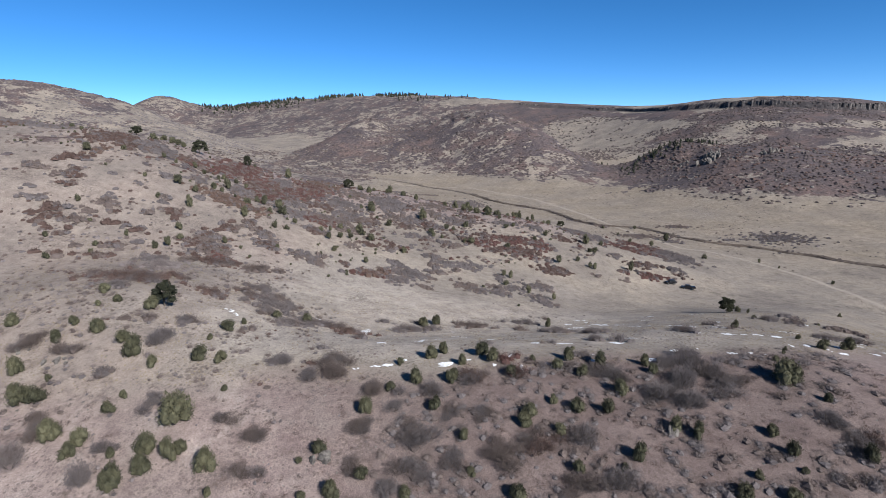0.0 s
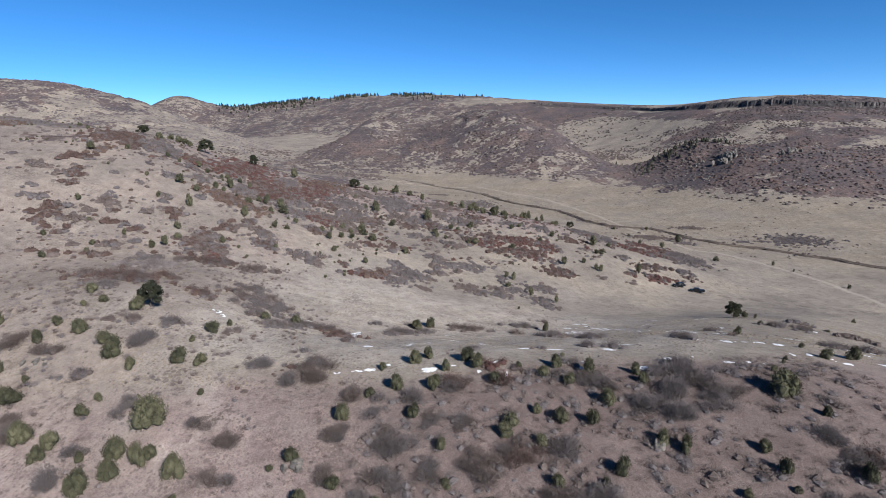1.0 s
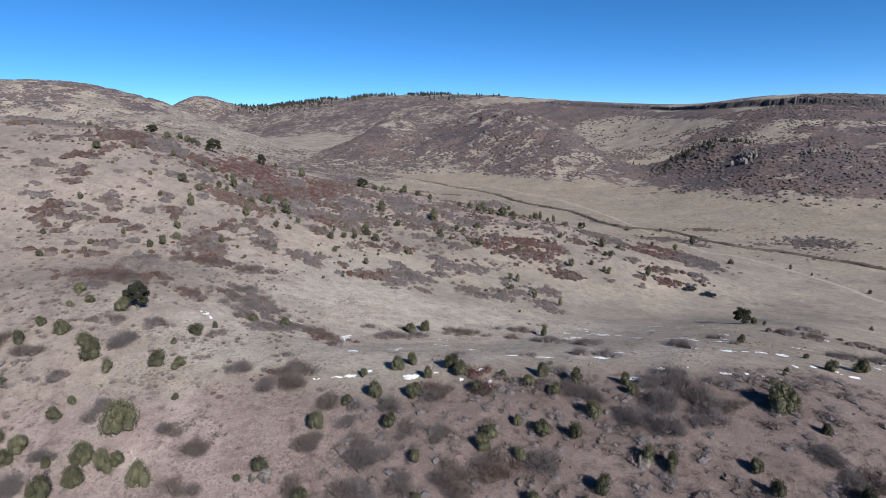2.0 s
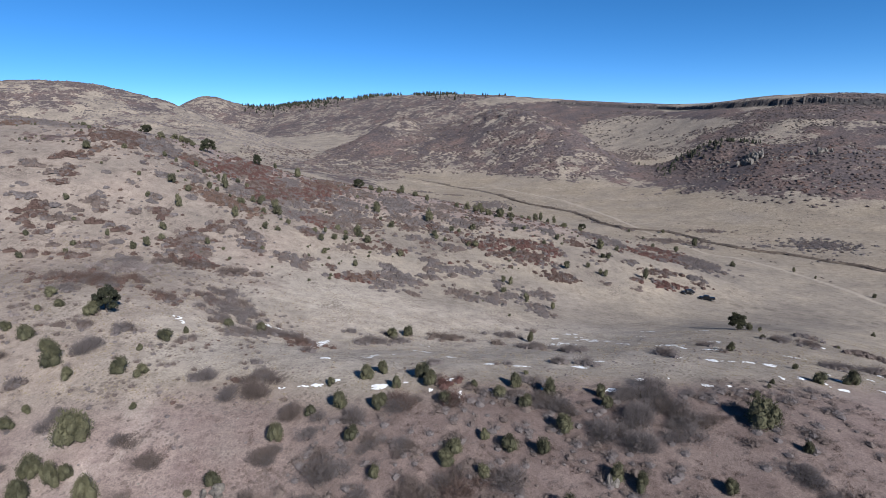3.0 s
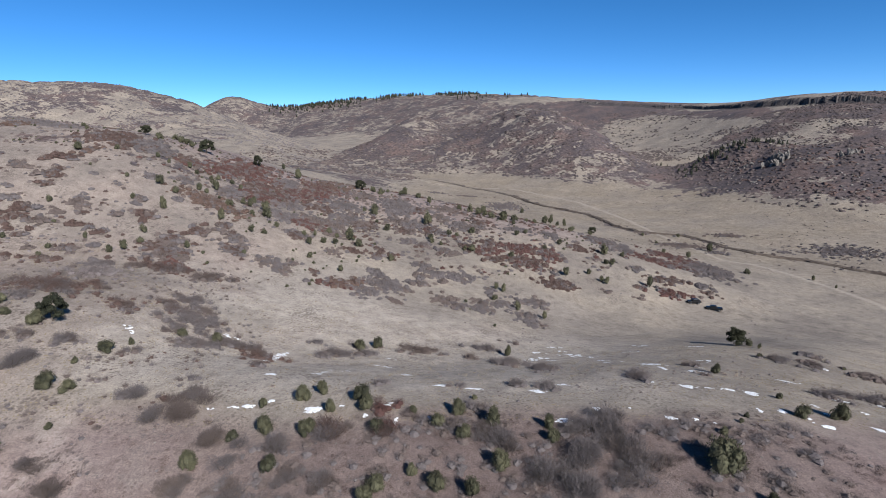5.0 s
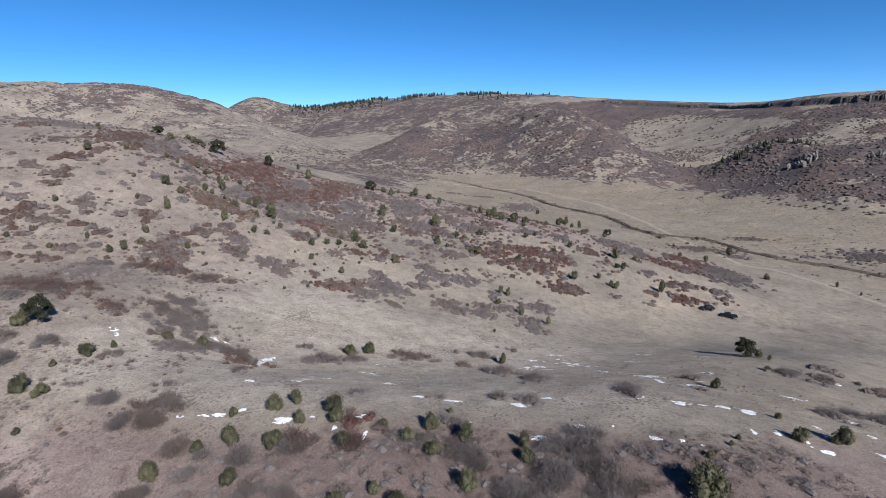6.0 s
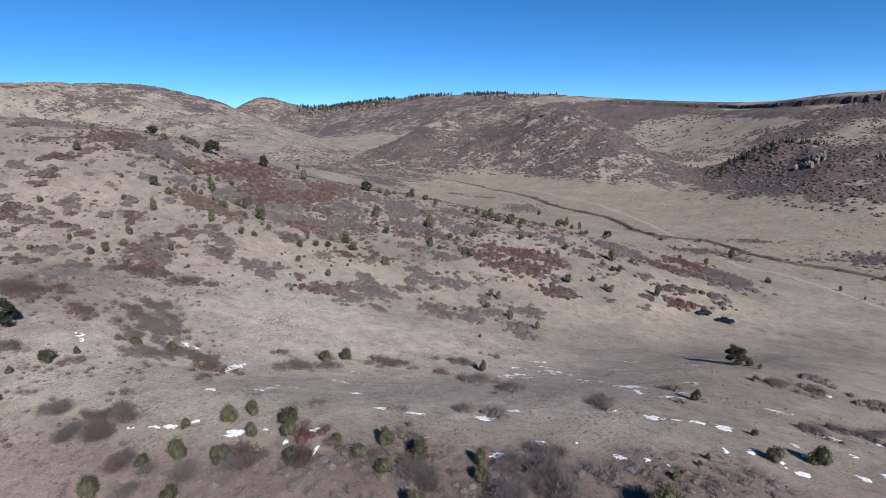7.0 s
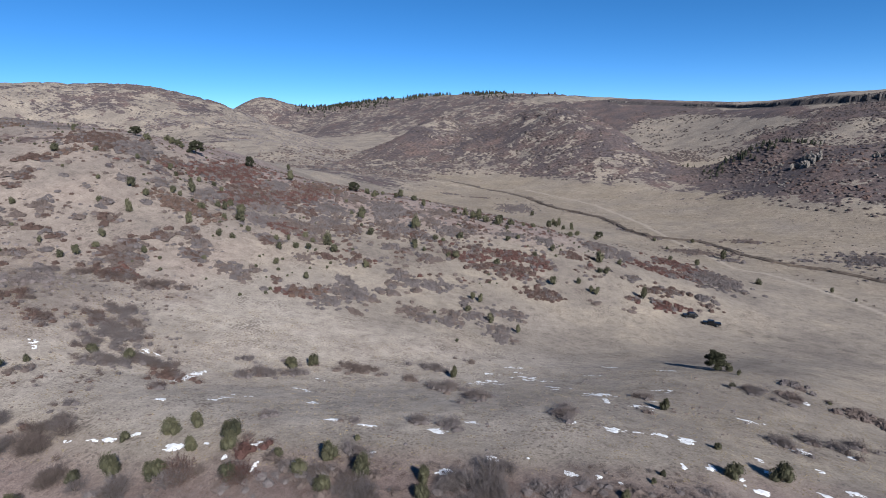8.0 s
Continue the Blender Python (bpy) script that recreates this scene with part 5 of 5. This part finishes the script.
sprinkle(500, -60, 180, 100, 300, lambda x, y, z: patchy(x, y, 30, 39, 0.2), "gb", 0.12, 0.35)
x, y = random_spots(640, -24, 60, 44, 79, lambda x, y, z: (y < 73 + 0.08 * x) & (x > -18 + 0.5 * (y - 44)) & patchy(x, y, 6, 37, -0.2))
r = rng.uniform(0.5, 1.35, len(x))
for k, kind in enumerate("gb"):
    sel = slice(0, 370) if k == 0 else slice(370, None)
    massed("oak_brush", scatter_tris(MASS_SHRUBS[kind], x[sel], y[sel], r[sel], r[sel] * 0.95), TWIGS[kind],
           SHRUB_WORDS[kind].replace("shrub", "brush") + " on the gravel slope", "brush")
x, y = random_spots(190, -85, -22, 50, 97, lambda x, y, z: patchy(x, y, 8, 57, 0.0))
r = rng.uniform(0.4, 1.0, len(x))
for k, kind in enumerate("gbw"):
    massed("oak_brush", scatter_tris(MASS_SHRUBS[kind], x[k::3], y[k::3], r[k::3], r[k::3] * 0.95), TWIGS[kind],
           SHRUB_WORDS[kind].replace("shrub", "brush") + " on the gravel slope", "brush")
# low twiggy brush between the shrubs of the near slope
LOW_BRUSH = {k: [bare_shrub(i + 40, k == "r", 90, 3.4)[1] for i in range(3)] for k in "gbr"}
x, y = random_spots(3200, -80, 75, 44, 82, lambda x, y, z: (y < 76 + 0.08 * x) & ((x > -22) | patchy(x, y, 9, 83, 0.25)) & patchy(x, y, 5, 81, -0.3))
r = rng.uniform(0.28, 0.75, len(x))
for k, kind in enumerate("gbr"):
    massed("low_brush", scatter_tris(LOW_BRUSH[kind], x[k::3], y[k::3], r[k::3], r[k::3] * 0.8), TWIGS[kind],
           "low " + SHRUB_WORDS[kind].replace("shrub", "brush") + " on the gravel slope", "brush")
# willow brush along the creek
for k in range(330):
    t = rng.uniform(1, len(CREEK) - 2.001)
    i = int(t)
    (ax, ay), (bx, by) = CREEK[i], CREEK[i + 1]
    r = rng.uniform(0.5, 1.5)
    MASSED["gb"[k % 2]].append((ax + (bx - ax) * (t - i) + rng.normal(scale=2.6), ay + (by - ay) * (t - i) + rng.normal(scale=2.6), r, r * 0.9))
sprinkle(520, 60, 330, 250, 560, lambda x, y, z: (z < 9) & patchy(x, y, 34, 71, 0.15), "gbb", 0.3, 0.9)
for kind, rows in MASSED.items():
    a = np.array(rows)
    away = np.hypot(a[:, 0], a[:, 1])
    groups = ((FAR_CLUMPS, a[:, 2] < 0.4, "low "), (MASS_SHRUBS[kind], (a[:, 2] >= 0.4) & (away < 150), ""), (CLUMPS, (a[:, 2] >= 0.4) & (away >= 150), ""))
    for templates, sel, word in groups:
        if sel.any():
            massed("oak_brush", scatter_tris(templates, *a[sel].T), TWIGS[kind], word + SHRUB_WORDS[kind].replace("shrub", "brush") + " on the hillside", "brush")

# scrub on the middle and far hills
x, y = random_spots(6000, -330, 300, 600, 1080, lambda x, y, z: (z > 13 + 0.02 * (y - 600)) & patchy(x, y, 30, 41, -0.35))
r = rng.uniform(0.9, 2.4, len(x))
cut = len(x) // 2
massed("hillside_scrub", scatter_tris(FAR_CLUMPS, x[:cut], y[:cut], r[:cut], r[:cut] * 0.8), MAT_SHADEBRUSH, "dark leafless scrub on the middle hill", "brush")
massed("hillside_scrub", scatter_tris(FAR_CLUMPS, x[cut:], y[cut:], r[cut:], r[cut:] * 0.8), TWIGS["b"], "brown leafless scrub on the middle hill", "brush")
x, y = random_spots(3900, 200, 640, 400, 760, lambda x, y, z: (z > 8) & patchy(x, y, 24, 43, -0.5))
r = rng.uniform(0.8, 2.2, len(x))
massed("hillside_scrub", scatter_tris(FAR_CLUMPS, x, y, r, r * 0.8), MAT_SHADEBRUSH, "dark leafless scrub on the rocky hill", "brush")
x, y = random_spots(420, 220, 480, 1000, 1400, lambda x, y, z: patchy(x, y, 45, 59, 0.25))
r = rng.uniform(1.2, 2.8, len(x))
massed("hillside_scrub", scatter_tris(FAR_CLUMPS, x, y, r, r * 0.9), MAT_SHADEBRUSH, "dark scrub in bands across the high meadow", "brush")
x, y = random_spots(1300, 240, 560, 430, 700, lambda x, y, z: (z > 16) & patchy(x, y, 16, 53, -0.2))
r = rng.uniform(0.8, 2.0, len(x))
massed("hillside_scrub", scatter_tris(FAR_CLUMPS, x, y, r, r * 0.85), TWIGS["r"], "rust-brown scrub on the rocky hill", "brush")
x, y = random_spots(3600, 200, 720, 740, 1040, lambda x, y, z: (z > 20) & patchy(x, y, 34, 49, -0.3))
r = rng.uniform(0.9, 2.3, len(x))
massed("hillside_scrub", scatter_tris(FAR_CLUMPS, x, y, r, r * 0.85), MAT_SHADEBRUSH, "dark leafless scrub below the mesa cliff", "brush")
x, y = random_spots(2600, -900, -200, 450, 1250, lambda x, y, z: (z > 30) & patchy(x, y, 60, 45, 0.1))
r = rng.uniform(0.9, 2.6, len(x))
massed("hillside_scrub", scatter_tris(FAR_CLUMPS, x, y, r, r * 0.8), TWIGS["g"], "grey scrub on the western mountain", "brush")

# small young junipers among the brush
x, y = random_spots(330, -190, 90, 110, 330, lambda x, y, z: (z > 15) & (y > 145) & patchy(x, y, 28, 47, 0.0))
r = rng.uniform(0.35, 0.85, len(x))
massed("young_junipers", scatter_tris([evergreen_crown(k + 70, 120, False, 0.16, 1) for k in range(3)], x, y, r, r * 1.5), MAT_JUNIPER, "small dark green young junipers on the hillside", "trees")

# pines on the far ridges and the crest of the rocky hill
def conifer(seed):
    """A far pine: ragged tiers round a stem, about 1 in radius and 1 high."""
    out = prism((0, 0, -0.1), (0, 0, 0.5), 0.12, 0.06)
    for k, (lo, hi, r) in enumerate(((0.10, 0.58, 0.95), (0.34, 0.80, 0.75), (0.58, 1.0, 0.5))):
        rim = [(r * rng.uniform(0.6, 1.1) * math.cos(a), r * rng.uniform(0.6, 1.1) * math.sin(a), lo + rng.uniform(-0.06, 0.06)) for a in np.arange(9) * 0.698]
        for i in range(9):
            out += [(rim[i], rim[(i + 1) % 9], (0, 0, hi))]
    return np.array(out)


PINES = [conifer(k) for k in range(6)]


def pine_line(n, line, spread, low, high, label):
    xs, ys = [], []
    for k in range(n):
        t = rng.uniform(0, len(line) - 1.001)
        if k % 3:
            t = min(max(round(t * 5) / 5 + rng.normal(scale=0.035), 0), len(line) - 1.001)
        i = int(t)
        (ax, ay), (bx, by) = line[i], line[i + 1]
        xs.append(ax + (bx - ax) * (t - i) + rng.normal(scale=spread))
        ys.append(ay + (by - ay) * (t - i) + rng.normal(scale=spread * 2) - abs(rng.normal(scale=spread * 1.5)))
    h = rng.uniform(low, high, n)
    massed("far_pines", scatter_tris(PINES, xs, ys, h * rng.uniform(0.30, 0.46, n), h), MAT_PINE, label, "trees")


pine_line(130, [(-468, 2150), (-400, 2140), (-327, 2130)], 17, 5, 15, "dark pines along the far ridge")
pine_line(120, [(-236, 2100), (-170, 2085), (-90, 2050)], 15, 5, 14, "dark pines on the far hilltop")
pine_line(420, [(-881, 2130), (-752, 2150), (-640, 2150), (-564, 2150)], 30, 4, 13, "dark pines along the far western ridge")
pine_line(40, [(-130, 1950), (-60, 1900), (40, 1850)], 26, 6, 12, "scattered pines on the far slope")
pine_line(95, [(215, 640), (240, 650), (261, 650), (289, 640), (312, 630)], 4, 2.5, 5.5, "dark pines along the rocky crest")
pine_line(34, [(330, 625), (400, 615), (470, 600)], 6, 2.5, 5, "dark pines on the rocky hilltop")
pine_line(18, [(235, 700), (250, 790), (270, 860)], 8, 3, 6, "dark pines behind the rocky hill")

# dry grass tufts on the nearest ground
TUFTS = [dome(k + 90, 1, 6, 0.4, 0.75) for k in range(5)]
x, y = random_spots(30000, -95, 120, 60, 140, lambda x, y, z: (y > 74 + 0.08 * x) & patchy(x, y, 5, 51, -0.35))
r = rng.uniform(0.07, 0.22, len(x))
massed("grass_tufts", scatter_tris(TUFTS, x, y, r, r * 0.9), MAT_TUFT, "tufts of dry straw-coloured grass", "grass")


# ---- rocks ----
def boulder_data(seed, cuts=14):
    """An angular rock, about 1 in radius: a ball cut flat on many sides, with cracks."""
    bm = bmesh.new()
    bmesh.ops.create_icosphere(bm, subdivisions=3, radius=1)
    local = random.Random(seed)
    planes = []
    for k in range(cuts):
        w = Vector((local.gauss(0, 1), local.gauss(0, 1), local.gauss(0, 0.6))).normalized()
        planes.append((w, local.uniform(0.40, 0.78)))
    for v in bm.verts:
        v.co *= 1.1
        for w, d in planes:
            over = v.co.dot(w) - d
            if over > 0:
                v.co -= w * over
        crack = abs(noise.noise(v.co * 2.3 + Vector((seed * 3.3, 0, 0))))
        v.co *= 0.90 + 0.16 * min(crack * 5, 1) + 0.10 * noise.noise(v.co * 6 + Vector((0, seed, 0)))
    data = bpy.data.meshes.new("boulder")
    bm.to_mesh(data)
    bm.free()
    data.materials.append(MAT_ROCK)
    return data


BOULDERS = [boulder_data(k) for k in range(5)]
rock_count = 0


def outcrop(x, y, size, n, spread, tall, label):
    """Rock breaking through the ground: several leaning blocks under one Empty."""
    global rock_count
    foot = new("rock_outcrop")
    foot.location = (x, y, float(height(x, y)))
    tagged(foot, label, "rock", "rock outcrops")
    for k in range(n):
        rock_count += 1
        a, d = rng.uniform(0, 6.283), spread * math.sqrt(rng.uniform(0, 1)) if k else 0.0
        px, py = d * math.cos(a), d * math.sin(a) * 0.6
        s = size * rng.uniform(0.45, 1.0) * (1.0 if k else 1.15)
        b = part("block", BOULDERS[rock_count % 5], foot)
        b.location = (px, py, float(height(x + px, y + py)) - foot.location[2] + s * tall * 0.25)
        b.rotation_euler, b.scale = (rng.uniform(-0.3, 0.3), rng.uniform(-0.3, 0.3), rng.uniform(0, 6.28)), (s, s * rng.uniform(0.6, 1), s * tall)


outcrop(29.0, 60.3, 0.62, 3, 0.8, 1.8, "pale upright rock pillar among junipers on gravel")
outcrop(-15.4, 59.7, 0.9, 5, 1.3, 0.9, "pale grey boulder beside a juniper on gravel")
outcrop(-58.6, 75.3, 0.8, 6, 2.2, 0.7, "low tan ledge of broken rock on the slope")
outcrop(-66.8, 78.3, 0.6, 5, 2.0, 0.7, "low tan broken rocks on the slope")
outcrop(23.5, 72.9, 0.45, 4, 0.9, 1.0, "small pale rocks under a juniper")
outcrop(1.9, 72.6, 0.5, 5, 1.2, 0.8, "small grey rocks on the gravel brow")
outcrop(37.8, 73.4, 0.6, 5, 1.6, 0.8, "broken rocks along the gravel brow")
outcrop(276, 560, 3.4, 22, 12, 1.5, "grey crag with a dark hollow on the rocky hill")
outcrop(286, 572, 3.2, 16, 9, 1.6, "grey crag on the rocky hill")
outcrop(325, 532, 2.4, 16, 11, 1.3, "grey rock outcrop on the rocky hill")
outcrop(352, 520, 1.9, 9, 9, 1.0, "low grey rocks on the rocky hill")
outcrop(36, 935, 2.6, 9, 14, 1.1, "dark grey rocks near the top of the middle hill")
outcrop(-10, 900, 2.2, 7, 14, 1.0, "dark grey rocks on the middle hill")
outcrop(262, 585, 1.8, 12, 12, 1.0, "scattered grey rocks on the rocky hill")
ico1 = icosphere(1)
PEBBLES = [dome(k + 70, 2, 5, 0.35, 0.8) for k in range(4)]
BIG_STONES = [ico1 * (0.9 * lump(ico1 / np.linalg.norm(ico1, axis=-1, keepdims=True), k + 80, 2.2, 0.5))[..., None] for k in range(4)]
x, y = random_spots(11000, -80, 100, 44, 92, lambda x, y, z: patchy(x, y, 6, 61, -0.1))
r = rng.uniform(0.03, 0.10, len(x)) * np.where(rng.random(len(x)) < 0.06, 2.2, 1.0)
massed("gravel_stones", scatter_tris(PEBBLES, x, y, r, r * 0.7), MAT_ROCK, "loose pale stones strewn over reddish gravel", "stones")
x, y = random_spots(240, 215, 420, 430, 660, lambda x, y, z: (z > 12) & patchy(x, y, 14, 63, 0.25))
r = rng.uniform(0.5, 1.7, len(x))
massed("hill_boulders", scatter_tris(BIG_STONES, x, y, r, r * 0.8), MAT_ROCK, "grey boulders strewn over the rocky hill", "stones")


# the basalt cliff along the mesas' rim: upright broken columns where the ground steps up
def rim_cliff():
    azimuths = np.radians(np.arange(4.0, 44.0, 0.10))
    reach = np.arange(820, 1900, 4.0)
    AZ, D = np.meshgrid(azimuths, reach, indexing="ij")
    X, Y = 18 + D * np.sin(AZ), 11 + D * np.cos(AZ)
    cap, level = lava_cap(X, Y)
    over = (height(X, Y) > level - 3) & (cap > 0.6)
    first = over.argmax(1)
    local = random.Random(4)
    tris = []
    for a, k, row in zip(range(len(azimuths)), first, over):
        if not row.any() or k == 0:
            continue
        x, y, z = X[a, k], Y[a, k], level[a, k]
        broken = value_noise(x, y, 60, 17)
        if broken < (-0.05 if x < 300 else -0.3 if x < 480 else -0.62):
            continue
        wide = D[a, k] * 0.00175 * local.uniform(0.7, 1.5)
        tall = float(cliff_size(x))
        up = z + tall * (3.0 + 1.4 * broken + local.uniform(-1.8, 1.0))
        down = z - tall * local.uniform(9.0, 12.0)
        turn = -azimuths[a] + local.uniform(-0.5, 0.5)
        c, s = math.cos(turn), math.sin(turn)
        fore = local.uniform(-1.5, 2.0)
        corners = [(-wide, -1.5 - fore), (wide * local.uniform(-0.3, 0.3), -2.6 - fore), (wide, -1.5 - fore), (wide, 7), (-wide, 7)]
        low = [(x + c * u * 1.1 - s * v * 1.15, y + s * u * 1.1 + c * v * 1.15, down) for u, v in corners]
        high = [(x + c * u - s * v, y + s * u + c * v, up + local.uniform(-0.6, 0.6)) for u, v in corners]
        for i in range(5):
            j = (i + 1) % 5
            tris += [(low[i], low[j], high[j]), (low[i], high[j], high[i])]
        tris += [(high[0], high[1], high[2]), (high[0], high[2], high[3]), (high[0], high[3], high[4])]
    massed("rim_cliff", np.array(tris), MAT_BASALT, "dark basalt columns of the mesa cliff", "cliff")


rim_cliff()


# ---- vehicles ----
def box_bm(bm, cx, cy, cz, sx, sy, sz, taper=1.0):
    made = bmesh.ops.create_cube(bm, size=1)["verts"]
    for v in made:
        k = taper if v.co.z > 0 else 1.0
        v.co = Vector((cx + v.co.x * sx * k, cy + v.co.y * sy * (0.5 + 0.5 * k), cz + v.co.z * sz))
    return made


def bm_data(name, bm, mat, bevel=0.0):
    if bevel:
        bmesh.ops.bevel(bm, geom=bm.edges[:], offset=bevel, segments=2, affect="EDGES")
    data = bpy.data.meshes.new(name)
    bm.to_mesh(data)
    bm.free()
    data.materials.append(mat)
    return data


def one_box(name, mat, bevel, *dims):
    bm = bmesh.new()
    box_bm(bm, *dims)
    return bm_data(name, bm, mat, bevel)


def cylinder_data(name, radius, depth, mat):
    bm = bmesh.new()
    bmesh.ops.create_cone(bm, cap_ends=True, segments=20, radius1=radius, radius2=radius, depth=depth, matrix=Matrix.Rotation(radians(90), 4, "X"))
    return bm_data(name, bm, mat, 0.02)


def vehicle(x, y, turn, long, cab_at, cab_long, label):
    """A parked off-road vehicle, nose towards its own -x."""
    foot = new("parked_vehicle")
    foot.location, foot.rotation_euler = (x, y, float(height(x, y)) - 0.02), (0, 0, radians(turn))
    tagged(foot, label, "vehicle", "vehicles parked on the meadow")
    part("body", one_box("body", MAT_PAINT, 0.09, 0, 0, 0.83, long, 1.82, 0.66), foot)
    part("bonnet", one_box("bonnet", MAT_PAINT, 0.06, -long * 0.33, 0, 1.16, long * 0.28, 1.66, 0.10), foot)
    part("cabin", one_box("cabin", MAT_PAINT, 0.08, cab_at, 0, 1.46, cab_long, 1.68, 0.62, 0.84), foot)
    for side in (-1, 1):
        for k in (-0.25, 0.25):
            part("side_window", one_box("side window", MAT_GLASS, 0.02, cab_at + k * cab_long * 0.8, side * 0.80, 1.46, cab_long * 0.34, 0.05, 0.36, 0.9), foot)
        part("mirror", one_box("mirror", MAT_PAINT, 0.02, cab_at - cab_long * 0.45, side * 0.99, 1.24, 0.12, 0.20, 0.15), foot)
        part("headlight", one_box("headlight", MAT_LAMP, 0.02, -long * 0.5 - 0.01, side * 0.66, 0.95, 0.05, 0.30, 0.18), foot)
        part("tail_light", one_box("tail light", MAT_TAIL, 0.02, long * 0.5 + 0.01, side * 0.74, 1.0, 0.05, 0.16, 0.26), foot)
        for k in (-0.31, 0.31):
            w = part("wheel", cylinder_data("wheel", 0.38, 0.25, MAT_TYRE), foot, "black tyre")
            w.location = (long * k, side * 0.80, 0.37)
            part("rim", cylinder_data("rim", 0.22, 0.27, MAT_RIM), w)
    part("windscreen", one_box("windscreen", MAT_GLASS, 0.02, cab_at - cab_long * 0.455, 0, 1.47, 0.08, 1.40, 0.40), foot)
    part("bumper", one_box("bumper", MAT_TYRE, 0.03, -long * 0.5 - 0.06, 0, 0.62, 0.16, 1.74, 0.20), foot)
    part("bumper", one_box("bumper", MAT_TYRE, 0.03, long * 0.5 + 0.06, 0, 0.62, 0.16, 1.74, 0.20), foot)


vehicle(91.2, 206.2, 8, 4.5, 0.45, 2.6, "black off-road car parked beside rusty oak scrub")
vehicle(97.0, 203.0, -12, 5.2, -0.25, 2.1, "black pick-up parked at the end of faint wheel ruts")
